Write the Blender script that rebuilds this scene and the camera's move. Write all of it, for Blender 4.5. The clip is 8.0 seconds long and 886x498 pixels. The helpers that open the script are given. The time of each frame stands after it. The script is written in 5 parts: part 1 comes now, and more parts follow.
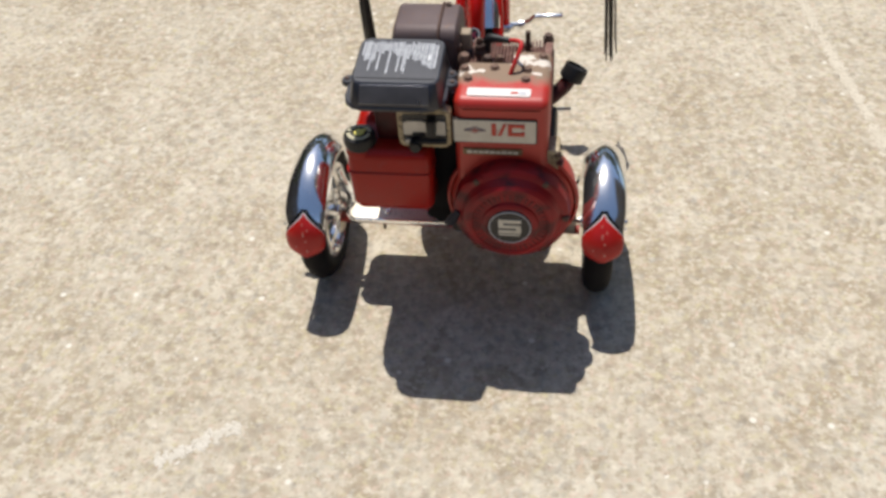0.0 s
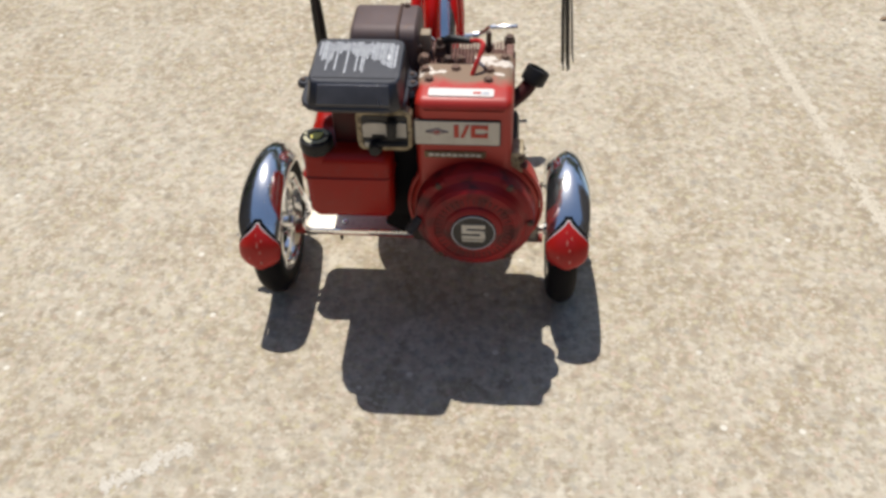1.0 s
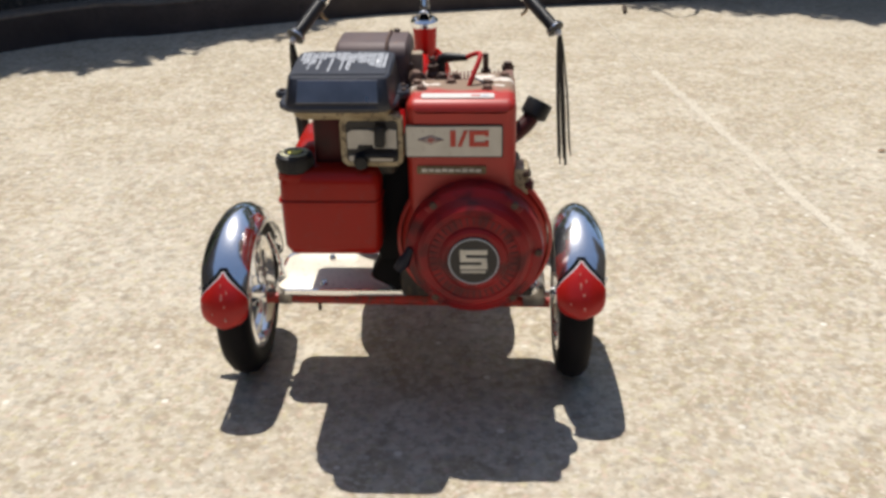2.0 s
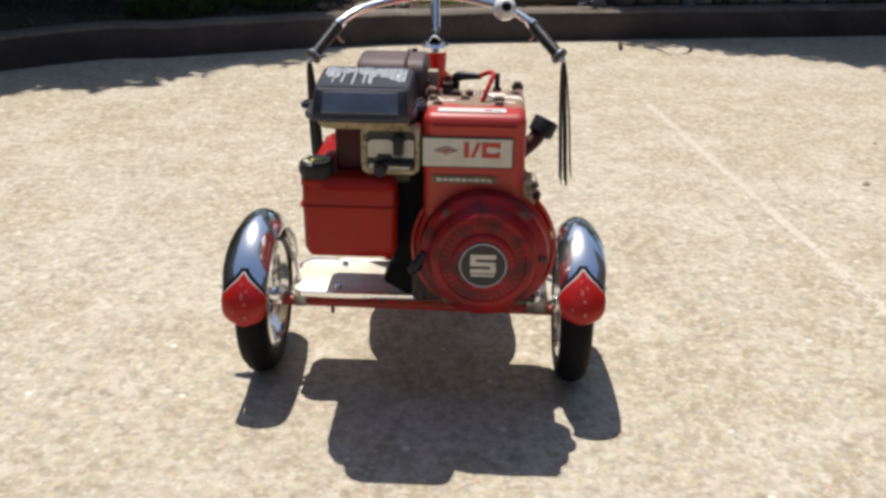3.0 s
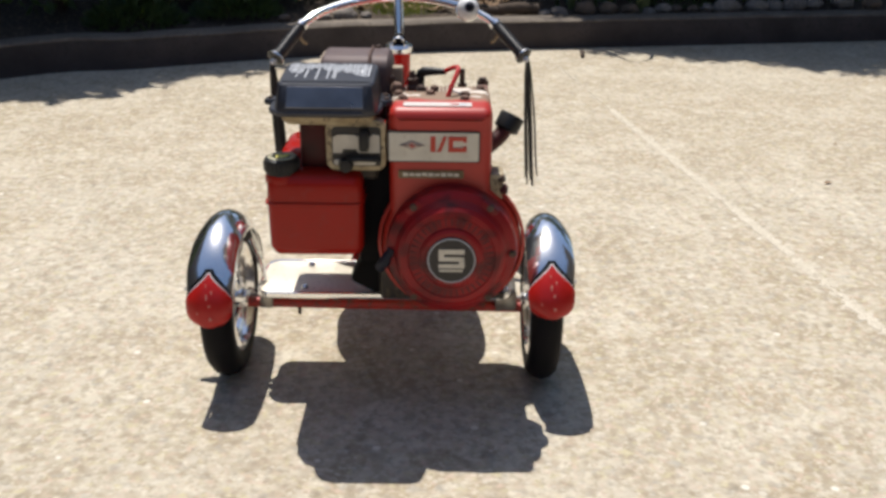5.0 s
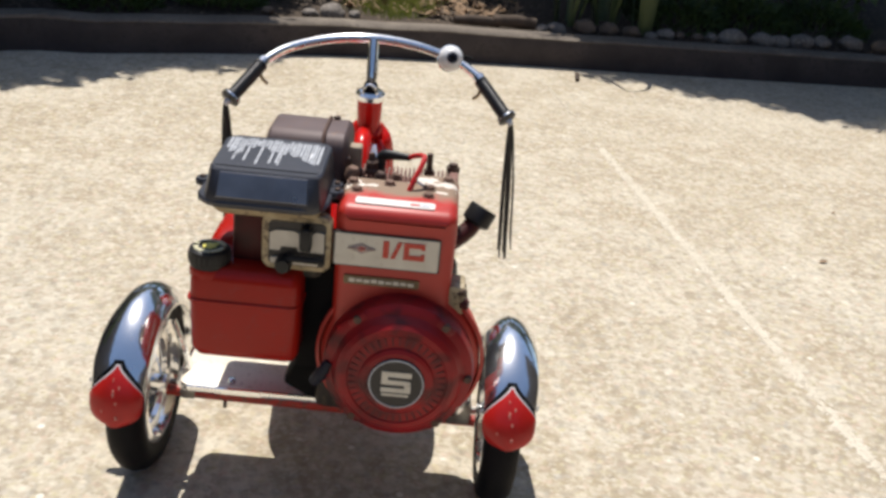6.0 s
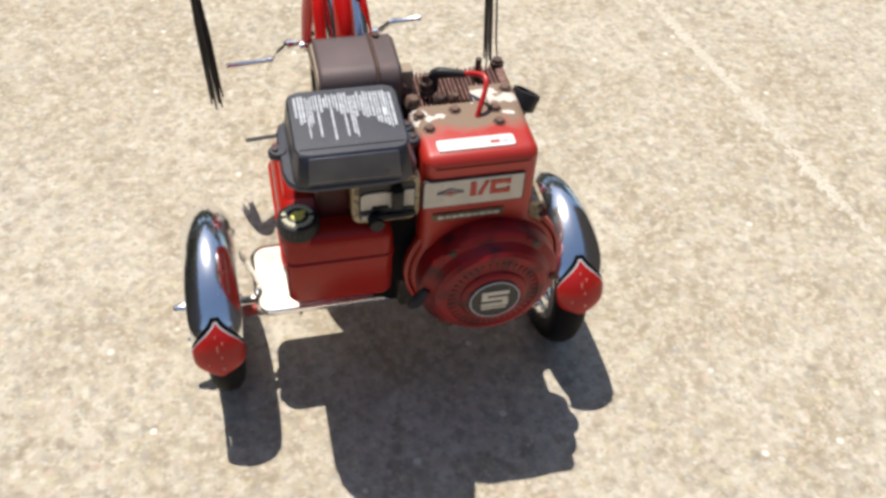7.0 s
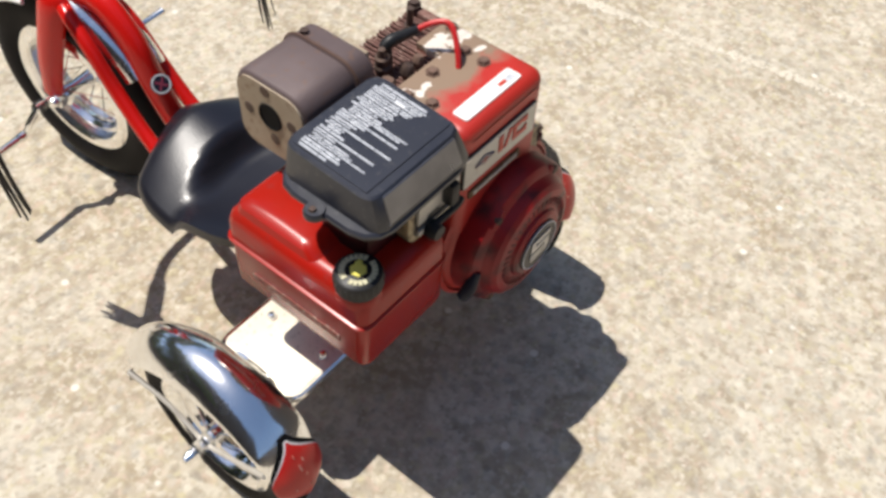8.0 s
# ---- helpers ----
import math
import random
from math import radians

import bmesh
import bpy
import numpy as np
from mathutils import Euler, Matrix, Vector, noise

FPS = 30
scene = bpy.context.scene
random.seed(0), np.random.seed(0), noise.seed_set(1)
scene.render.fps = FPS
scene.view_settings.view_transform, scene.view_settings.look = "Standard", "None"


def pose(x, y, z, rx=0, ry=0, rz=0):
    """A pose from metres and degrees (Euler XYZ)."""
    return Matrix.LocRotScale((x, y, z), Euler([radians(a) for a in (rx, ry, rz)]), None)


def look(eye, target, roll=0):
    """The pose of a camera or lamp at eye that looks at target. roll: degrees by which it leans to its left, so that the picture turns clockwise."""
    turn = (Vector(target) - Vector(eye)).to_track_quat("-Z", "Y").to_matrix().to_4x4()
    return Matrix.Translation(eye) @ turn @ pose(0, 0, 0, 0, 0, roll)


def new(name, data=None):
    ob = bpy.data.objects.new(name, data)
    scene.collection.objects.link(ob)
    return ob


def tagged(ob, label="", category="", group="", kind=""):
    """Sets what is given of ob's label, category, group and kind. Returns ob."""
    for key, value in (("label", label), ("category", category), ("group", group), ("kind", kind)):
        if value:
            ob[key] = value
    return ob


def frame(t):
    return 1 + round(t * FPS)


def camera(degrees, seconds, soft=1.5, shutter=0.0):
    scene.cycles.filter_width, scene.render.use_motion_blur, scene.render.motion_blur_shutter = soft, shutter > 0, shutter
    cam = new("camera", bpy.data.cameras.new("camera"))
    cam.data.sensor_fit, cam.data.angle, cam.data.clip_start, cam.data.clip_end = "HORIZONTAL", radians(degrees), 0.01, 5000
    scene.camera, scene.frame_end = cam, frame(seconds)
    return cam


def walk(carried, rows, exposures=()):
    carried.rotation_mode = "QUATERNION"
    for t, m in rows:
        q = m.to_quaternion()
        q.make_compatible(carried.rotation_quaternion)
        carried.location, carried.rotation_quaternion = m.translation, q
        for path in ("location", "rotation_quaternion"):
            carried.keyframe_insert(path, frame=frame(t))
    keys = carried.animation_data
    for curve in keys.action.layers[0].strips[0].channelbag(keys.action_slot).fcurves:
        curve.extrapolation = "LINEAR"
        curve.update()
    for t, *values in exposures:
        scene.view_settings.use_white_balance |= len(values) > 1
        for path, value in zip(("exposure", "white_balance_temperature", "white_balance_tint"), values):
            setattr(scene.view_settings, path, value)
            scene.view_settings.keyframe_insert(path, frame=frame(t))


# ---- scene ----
cam = camera(49.0, 8.0, soft=3.2)
PATH = [
    (0, (0.203, -1.269, 1.421), (-0.042, 0.133, 0.016), -4.2),
    (0.2, (0.185, -1.347, 1.405), (-0.002, 0.065, 0.0), -3.3),
    (0.5, (0.148, -1.379, 1.399), (-0.003, 0.072, 0.031), -1.0),
    (0.7, (0.176, -1.349, 1.404), (0.007, 0.101, 0.037), -1.4),
    (1, (0.169, -1.264, 1.349), (0.036, 0.199, -0.008), -1.7),
    (1.2, (0.194, -1.207, 1.195), (0.027, 0.368, -0.026), -3.3),
    (2.3, (0.124, -1.363, 0.895), (0.037, 0.448, 0.051), -0.7),
    (2.5, (0.13, -1.39, 0.907), (0.037, 0.431, 0.085), -0.6),
    (2.7, (0.117, -1.395, 0.904), (0.007, 0.433, 0.101), -0.1),
    (3, (0.106, -1.407, 0.897), (0.031, 0.423, 0.093), 0.7),
    (3.5, (0.082, -1.411, 0.885), (0.041, 0.418, 0.078), 1.2),
    (4, (0.093, -1.416, 0.875), (0.096, 0.424, 0.091), 1.4),
    (4.2, (0.1, -1.41, 0.872), (0.115, 0.435, 0.099), 1.0),
    (5.3, (0.105, -1.405, 0.861), (0.092, 0.44, 0.091), 0.6),
    (5.5, (0.121, -1.368, 0.868), (0.088, 0.501, 0.158), 1.6),
    (5.7, (0.139, -1.273, 0.892), (0.079, 0.624, 0.263), 1.3),
    (5.8, (0.144, -1.222, 0.912), (0.125, 0.66, 0.238), 3.4),
    (6, (0.132, -1.15, 0.963), (0.169, 0.676, 0.147), 6.1),
    (6.2, (0.113, -1.083, 1.052), (0.162, 0.66, 0.072), 5.4),
    (6.5, (0.058, -1.005, 1.23), (0.213, 0.609, 0.058), 7.5),
    (6.7, (-0.038, -0.965, 1.29), (0.166, 0.572, 0.025), 7.4),
    (7, (-0.199, -0.901, 1.314), (0.172, 0.416, -0.144), 4.4),
    (7.2, (-0.285, -0.832, 1.315), (0.232, 0.424, -0.154), 7.2),
    (7.4, (-0.36, -0.737, 1.291), (0.204, 0.442, -0.222), 5.8),
    (7.5, (-0.402, -0.678, 1.275), (0.212, 0.444, -0.263), 5.7),
    (7.7, (-0.472, -0.57, 1.261), (0.257, 0.404, -0.327), 6.3),
    (7.8, (-0.529, -0.537, 1.243), (0.335, 0.375, -0.314), 7.4),
    (8, (-0.598, -0.448, 1.222), (0.434, 0.303, -0.318), 3.8),
]
walk(cam, [(t, look(eye, target, roll)) for t, eye, target, roll in PATH],
     exposures=[(0, -0.14), (0.8, -0.24), (1.2, -0.16), (2.3, -0.04), (5.5, 0.01), (6.0, 0.08), (7.0, 0.03), (8.0, 0.05)])

# ---- light ----
SUN = Vector((-0.14, 0.375, 1.0)).normalized()
sun_data = bpy.data.lights.new("sun", "SUN")
sun_data.energy, sun_data.angle, sun_data.color = 5.0, radians(0.53), (1.0, 0.947, 0.878)
sun = new("sun", sun_data)
sun.matrix_world = look(SUN * 30, (0, 0, 0))
world = bpy.data.worlds.new("sky")
scene.world = world
world.use_nodes = True
sky = world.node_tree.nodes.new("ShaderNodeTexSky")
sky.sky_type, sky.sun_disc = "NISHITA", False
sky.sun_elevation = math.asin(SUN.z)
sky.air_density, sky.dust_density = 1.0, 0.8
sky.sun_rotation = math.atan2(SUN.x, SUN.y)
back = world.node_tree.nodes["Background"]
back.inputs["Strength"].default_value = 0.12
world.node_tree.links.new(sky.outputs[0], back.inputs["Color"])


# ---- materials ----
def material(name, color, rough=0.5, metal=0.0, coat=0.0, color2=None, scale=30.0, amount=0.5,
             fine=None, fine_scale=300.0, fine_amount=0.3, bump=0.0, bump_scale=120.0, rough_var=0.0, coat_rough=0.08, spec=0.5):
    """Principled material with a broad and a fine noise between colours, and a noise bump."""
    m = bpy.data.materials.new(name)
    m.use_nodes = True
    nt = m.node_tree
    p = nt.nodes["Principled BSDF"]
    p.inputs["Roughness"].default_value, p.inputs["Metallic"].default_value = rough, metal
    p.inputs["Coat Weight"].default_value, p.inputs["Coat Roughness"].default_value = coat, coat_rough
    p.inputs["Base Color"].default_value = (*color, 1)
    p.inputs["Specular IOR Level"].default_value = spec
    tc = nt.nodes.new("ShaderNodeTexCoord")

    def noise_tex(sc, detail=4.0):
        n = nt.nodes.new("ShaderNodeTexNoise")
        n.inputs["Scale"].default_value, n.inputs["Detail"].default_value = sc, detail
        nt.links.new(tc.outputs["Object"], n.inputs["Vector"])
        return n.outputs["Fac"]

    out = None
    if color2:
        out = blend(nt, ramp(nt, noise_tex(scale), 0.5 - 0.5 * (1 - amount), 0.5 + 0.5 * (1 - amount) + 0.02), color, color2)
    if fine:
        r = ramp(nt, noise_tex(fine_scale, 2.0), 0.62 - fine_amount * 0.4, 0.72)
        out = blend(nt, r, out or color, fine)
    if out:
        nt.links.new(out, p.inputs["Base Color"])
    if rough_var:
        mr = nt.nodes.new("ShaderNodeMapRange")
        mr.inputs["To Min"].default_value, mr.inputs["To Max"].default_value = max(0.02, rough - rough_var), min(1, rough + rough_var)
        nt.links.new(noise_tex(scale * 1.7), mr.inputs["Value"])
        nt.links.new(mr.outputs[0], p.inputs["Roughness"])
    if bump:
        b = nt.nodes.new("ShaderNodeBump")
        b.inputs["Strength"].default_value, b.inputs["Distance"].default_value = bump, 0.002
        nt.links.new(noise_tex(bump_scale), b.inputs["Height"])
        nt.links.new(b.outputs[0], p.inputs["Normal"])
    return m


def ramp(nt, value, a, b):
    mr = nt.nodes.new("ShaderNodeMapRange")
    mr.inputs["From Min"].default_value, mr.inputs["From Max"].default_value = a, b
    mr.clamp = True
    nt.links.new(value, mr.inputs["Value"])
    return mr.outputs[0]


def blend(nt, fac, a, b, mode="MIX"):
    mx = nt.nodes.new("ShaderNodeMix")
    mx.data_type, mx.blend_type = "RGBA", mode
    for sock, v in ((mx.inputs[0], fac), (mx.inputs[6], a), (mx.inputs[7], b)):
        if isinstance(v, tuple):
            sock.default_value = (*v, 1)
        elif isinstance(v, float):
            sock.default_value = v
        else:
            nt.links.new(v, sock)
    return mx.outputs[2]


def concrete_material():
    """Weathered tan driveway concrete with exposed fine aggregate."""
    m = bpy.data.materials.new("driveway_concrete")
    m.use_nodes = True
    nt = m.node_tree
    p = nt.nodes["Principled BSDF"]
    p.inputs["Roughness"].default_value = 0.88
    p.inputs["Specular IOR Level"].default_value = 0.3
    tc = nt.nodes.new("ShaderNodeTexCoord")

    def tex(kind, sc, **kw):
        n = nt.nodes.new(kind)
        n.inputs["Scale"].default_value = sc
        for k, v in kw.items():
            n.inputs[k].default_value = v
        nt.links.new(tc.outputs["Object"], n.inputs["Vector"])
        return n

    broad = tex("ShaderNodeTexNoise", 0.9, Detail=4.0)
    patch = tex("ShaderNodeTexNoise", 5.0, Detail=4.0, Roughness=0.6)
    mid = tex("ShaderNodeTexNoise", 27.0, Detail=3.0, Roughness=0.55)
    blot = tex("ShaderNodeTexNoise", 62.0, Detail=2.0, Roughness=0.55)
    grit = tex("ShaderNodeTexNoise", 118.0, Detail=2.0, Roughness=0.6)
    stone = tex("ShaderNodeTexNoise", 95.0, Detail=2.0, Roughness=0.5)
    col = blend(nt, ramp(nt, broad.outputs["Fac"], 0.42, 0.58), (0.378, 0.316, 0.212), (0.505, 0.470, 0.385))
    stain = tex("ShaderNodeTexNoise", 2.3, Detail=3.0, Roughness=0.55)
    col = blend(nt, ramp(nt, stain.outputs["Fac"], 0.48, 0.62), col, (0.385, 0.313, 0.212))
    col = blend(nt, ramp(nt, patch.outputs["Fac"], 0.49, 0.60), col, (0.575, 0.525, 0.42))
    col = blend(nt, ramp(nt, patch.outputs["Fac"], 0.46, 0.36), col, (0.345, 0.285, 0.195))
    col = blend(nt, ramp(nt, mid.outputs["Fac"], 0.51, 0.645), col, (0.545, 0.492, 0.388))
    col = blend(nt, ramp(nt, mid.outputs["Fac"], 0.47, 0.33), col, (0.345, 0.29, 0.21))
    col = blend(nt, ramp(nt, blot.outputs["Fac"], 0.52, 0.69), col, (0.60, 0.54, 0.43))
    col = blend(nt, ramp(nt, blot.outputs["Fac"], 0.47, 0.26), col, (0.33, 0.278, 0.20))
    col = blend(nt, ramp(nt, stone.outputs["Fac"], 0.72, 0.78), col, (0.24, 0.20, 0.15))
    pink = tex("ShaderNodeTexNoise", 58.0, Detail=1.5)
    olive = tex("ShaderNodeTexNoise", 51.0, Detail=1.5)
    grey = tex("ShaderNodeTexNoise", 43.0, Detail=1.5)
    pale = tex("ShaderNodeTexVoronoi", 46.0)
    col = blend(nt, ramp(nt, pink.outputs["Fac"], 0.54, 0.72), col, (0.53, 0.415, 0.325))
    col = blend(nt, ramp(nt, olive.outputs["Fac"], 0.55, 0.73), col, (0.51, 0.455, 0.30))
    col = blend(nt, ramp(nt, grey.outputs["Fac"], 0.56, 0.74), col, (0.375, 0.345, 0.29))
    for sc, lo, hi, gain in ((40.0, 0.75, 0.10, 1.20), (72.0, 0.70, 0.15, 1.28), (128.0, 0.65, 0.25, 1.42)):
        chip = tex("ShaderNodeTexVoronoi", sc)
        rgb = nt.nodes.new("ShaderNodeSeparateColor")
        nt.links.new(chip.outputs["Color"], rgb.inputs[0])
        body = ramp(nt, chip.outputs["Distance"], lo, hi)
        for k, tone in ((0, (0.24, 0.208, 0.162)), (1, (0.71, 0.66, 0.555)), (2, (0.42, 0.35, 0.262))):
            f = nt.nodes.new("ShaderNodeMath")
            f.operation = "MULTIPLY"
            nt.links.new(ramp(nt, rgb.outputs[k], 0.62, gain), f.inputs[0])
            nt.links.new(body, f.inputs[1])
            col = blend(nt, f.outputs[0], col, tone)
    near = nt.nodes.new("ShaderNodeSeparateColor")
    nt.links.new(pale.outputs["Color"], near.inputs[0])
    fleck = nt.nodes.new("ShaderNodeMath")
    fleck.operation = "MULTIPLY"
    nt.links.new(ramp(nt, near.outputs[0], 0.982, 0.990), fleck.inputs[0])
    nt.links.new(ramp(nt, pale.outputs["Distance"], 0.34, 0.22), fleck.inputs[1])
    col = blend(nt, fleck.outputs[0], col, (0.70, 0.665, 0.575))
    nt.links.new(col, p.inputs["Base Color"])
    b = nt.nodes.new("ShaderNodeBump")
    b.inputs["Strength"].default_value, b.inputs["Distance"].default_value = 0.25, 0.004
    nt.links.new(grit.outputs["Fac"], b.inputs["Height"])
    nt.links.new(b.outputs[0], p.inputs["Normal"])
    return m


def housing_material():
    """Red engine enamel, with oily brown grime and bare chipped patches towards the cylinder."""
    m = bpy.data.materials.new("engine_red_grimy")
    m.use_nodes = True
    nt = m.node_tree
    p = nt.nodes["Principled BSDF"]
    p.inputs["Specular IOR Level"].default_value = 0.65
    tc = nt.nodes.new("ShaderNodeTexCoord")
    xyz = nt.nodes.new("ShaderNodeSeparateXYZ")
    nt.links.new(tc.outputs["Object"], xyz.inputs[0])

    def noise_tex(sc, detail=4.0):
        n = nt.nodes.new("ShaderNodeTexNoise")
        n.inputs["Scale"].default_value, n.inputs["Detail"].default_value = sc, detail
        nt.links.new(tc.outputs["Object"], n.inputs["Vector"])
        return n.outputs["Fac"]

    def maths(op, a, b):
        k = nt.nodes.new("ShaderNodeMath")
        k.operation = op
        for s, v in zip(k.inputs, (a, b)):
            if isinstance(v, float):
                s.default_value = v
            else:
                nt.links.new(v, s)
        return k.outputs[0]

    red = blend(nt, ramp(nt, noise_tex(14.0), 0.4, 0.7), (0.47, 0.022, 0.012), (0.39, 0.020, 0.012))
    edge = maths("ADD", xyz.outputs["Y"], maths("MULTIPLY", noise_tex(26.0, 3.0), 0.07))
    grime = ramp(nt, edge, 0.060, 0.082)
    height = ramp(nt, xyz.outputs["Z"], 0.485, 0.499)
    col = blend(nt, maths("MULTIPLY", grime, height), red, (0.25, 0.17, 0.112))
    ragged = maths("MULTIPLY", noise_tex(95.0, 5.0), 8.0)
    for cx, cy, ax, ay in ((0.022, 0.074, 0.016, 0.014), (0.046, 0.064, 0.013, 0.006), (0.122, 0.100, 0.022, 0.013), (0.155, 0.090, 0.014, 0.012), (0.143, 0.060, 0.010, 0.004)):
        dx = maths("POWER", maths("ABSOLUTE", maths("DIVIDE", maths("SUBTRACT", xyz.outputs["X"], cx), ax), 0.0), 2.0)
        dy = maths("POWER", maths("ABSOLUTE", maths("DIVIDE", maths("SUBTRACT", xyz.outputs["Y"], cy), ay), 0.0), 2.0)
        bare = maths("MULTIPLY", ramp(nt, maths("ADD", maths("ADD", dx, dy), ragged), 5.25, 4.9), height)
        col = blend(nt, bare, col, (0.72, 0.65, 0.57))
    nt.links.new(col, p.inputs["Base Color"])
    nt.links.new(maths("ADD", maths("MULTIPLY", grime, 0.33), 0.46), p.inputs["Roughness"])
    return m


def chrome_material():
    """Chrome plate: a clear reflection under a broad haze of fine scratches."""
    m = bpy.data.materials.new("chrome")
    m.use_nodes = True
    nt = m.node_tree
    tc = nt.nodes.new("ShaderNodeTexCoord")
    n = nt.nodes.new("ShaderNodeTexNoise")
    n.inputs["Scale"].default_value, n.inputs["Detail"].default_value = 28.0, 4.0
    nt.links.new(tc.outputs["Object"], n.inputs["Vector"])
    fine = nt.nodes.new("ShaderNodeTexNoise")
    fine.inputs["Scale"].default_value = 320.0
    nt.links.new(tc.outputs["Object"], fine.inputs["Vector"])
    bump = nt.nodes.new("ShaderNodeBump")
    bump.inputs["Strength"].default_value, bump.inputs["Distance"].default_value = 0.06, 0.002
    nt.links.new(fine.outputs["Fac"], bump.inputs["Height"])
    clear = nt.nodes["Principled BSDF"]
    haze = nt.nodes.new("ShaderNodeBsdfPrincipled")
    for p, rough in ((clear, 0.08), (haze, 0.30)):
        p.inputs["Base Color"].default_value = (0.96, 0.965, 0.97, 1)
        p.inputs["Metallic"].default_value, p.inputs["Roughness"].default_value = 1.0, rough
        nt.links.new(bump.outputs[0], p.inputs["Normal"])
    mr = nt.nodes.new("ShaderNodeMapRange")
    mr.inputs["From Min"].default_value, mr.inputs["From Max"].default_value = 0.35, 0.65
    mr.inputs["To Min"].default_value, mr.inputs["To Max"].default_value = 0.15, 0.27
    nt.links.new(n.outputs["Fac"], mr.inputs["Value"])
    mx = nt.nodes.new("ShaderNodeMixShader")
    nt.links.new(mr.outputs[0], mx.inputs[0])
    nt.links.new(clear.outputs[0], mx.inputs[1])
    nt.links.new(haze.outputs[0], mx.inputs[2])
    nt.links.new(mx.outputs[0], nt.nodes["Material Output"].inputs["Surface"])
    return m


M = {}
M["concrete"] = concrete_material()
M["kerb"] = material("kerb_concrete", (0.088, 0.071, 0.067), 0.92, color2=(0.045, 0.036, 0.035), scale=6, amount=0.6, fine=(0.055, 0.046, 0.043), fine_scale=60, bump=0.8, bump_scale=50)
M["kerb_top"] = material("pale_kerb_top", (0.22, 0.186, 0.15), 0.92, color2=(0.12, 0.1, 0.083), scale=7, amount=0.6, fine=(0.12, 0.10, 0.08), fine_scale=60, bump=0.6, bump_scale=50)
M["chrome"] = chrome_material()
M["deck"] = material("bright_steel_plate", (0.79, 0.745, 0.635), 0.52, 0.38, color2=(0.71, 0.66, 0.54), scale=16, amount=0.5, fine=(0.5, 0.45, 0.35), fine_scale=140, fine_amount=0.1, rough_var=0.06)
M["red"] = material("glossy_red_enamel", (0.64, 0.012, 0.008), 0.2, spec=0.3, color2=(0.54, 0.010, 0.008), scale=12, amount=0.3)
M["axle_red"] = material("worn_red_tube", (0.5, 0.035, 0.02), 0.42, color2=(0.36, 0.03, 0.02), scale=25, fine=(0.14, 0.06, 0.04), fine_scale=90)
M["engine_red"] = housing_material()
M["tank_red"] = material("tank_red_paint", (0.39, 0.011, 0.006), 0.24, coat=0.0, spec=0.26, color2=(0.30, 0.015, 0.008), scale=11, amount=0.4, fine=(0.3, 0.02, 0.015), fine_scale=70, fine_amount=0.1, rough_var=0.06)
M["starter_red"] = material("starter_maroon_paint", (0.36, 0.012, 0.014), 0.42, spec=0.32, color2=(0.16, 0.008, 0.012), scale=11, amount=0.55, fine=(0.035, 0.009, 0.011), fine_scale=30, fine_amount=0.42, rough_var=0.1)
M["black_plastic"] = material("black_plastic", (0.014, 0.016, 0.026), 0.40, spec=0.7, color2=(0.021, 0.023, 0.034), scale=20, fine=(0.045, 0.045, 0.05), fine_scale=160, fine_amount=0.05, rough_var=0.08)
M["sheen_panel"] = material("sheen_panel_metal", (0.25, 0.25, 0.265), 0.30, 0.8, color2=(0.16, 0.16, 0.175), scale=26, amount=0.5, rough_var=0.08)
M["cap_black"] = material("cap_black_plastic", (0.009, 0.009, 0.011), 0.45, spec=0.35, color2=(0.018, 0.018, 0.018), scale=60)
M["seat"] = material("black_moulded_seat", (0.008, 0.008, 0.014), 0.33, spec=0.55, color2=(0.013, 0.013, 0.018), scale=14, rough_var=0.06, bump=0.08, bump_scale=300)
M["rubber"] = material("black_rubber", (0.005, 0.005, 0.007), 0.65, spec=0.14, color2=(0.009, 0.008, 0.010), scale=25, bump=0.3, bump_scale=150)
M["muffler"] = material("rusted_muffler_brown", (0.128, 0.092, 0.091), 0.6, 0.2, color2=(0.090, 0.064, 0.064), scale=22, amount=0.4, fine=(0.13, 0.08, 0.065), fine_scale=110, fine_amount=0.1, bump=0.15, bump_scale=200)
M["muffler_face"] = material("tan_rust_plate", (0.41, 0.335, 0.243), 0.75, color2=(0.32, 0.25, 0.175), scale=30, fine=(0.26, 0.18, 0.12), fine_scale=90, fine_amount=0.1)
M["rust"] = material("dark_rust", (0.075, 0.038, 0.028), 0.8, color2=(0.12, 0.07, 0.05), scale=60, bump=0.3, bump_scale=300)
M["cast"] = material("oily_cast_metal", (0.022, 0.02, 0.02), 0.5, 0.3, color2=(0.045, 0.038, 0.032), scale=35, fine=(0.09, 0.07, 0.05), fine_scale=140, fine_amount=0.2, bump=0.3, bump_scale=150)
M["fins"] = material("rusty_fin_metal", (0.215, 0.105, 0.083), 0.72, 0.2, color2=(0.12, 0.06, 0.05), scale=40, fine=(0.33, 0.21, 0.165), fine_scale=150, fine_amount=0.2)
M["bolt"] = material("dirty_bolt_steel", (0.13, 0.085, 0.065), 0.6, 0.6, color2=(0.07, 0.05, 0.045), scale=80)
M["hood_bolt"] = material("dusty_brown_bolt", (0.21, 0.13, 0.095), 0.75, 0.2, color2=(0.13, 0.08, 0.06), scale=70)
M["decal"] = material("worn_red_decal", (0.26, 0.07, 0.05), 0.45, color2=(0.16, 0.03, 0.025), scale=90, fine=(0.5, 0.4, 0.33), fine_scale=170, fine_amount=0.25)
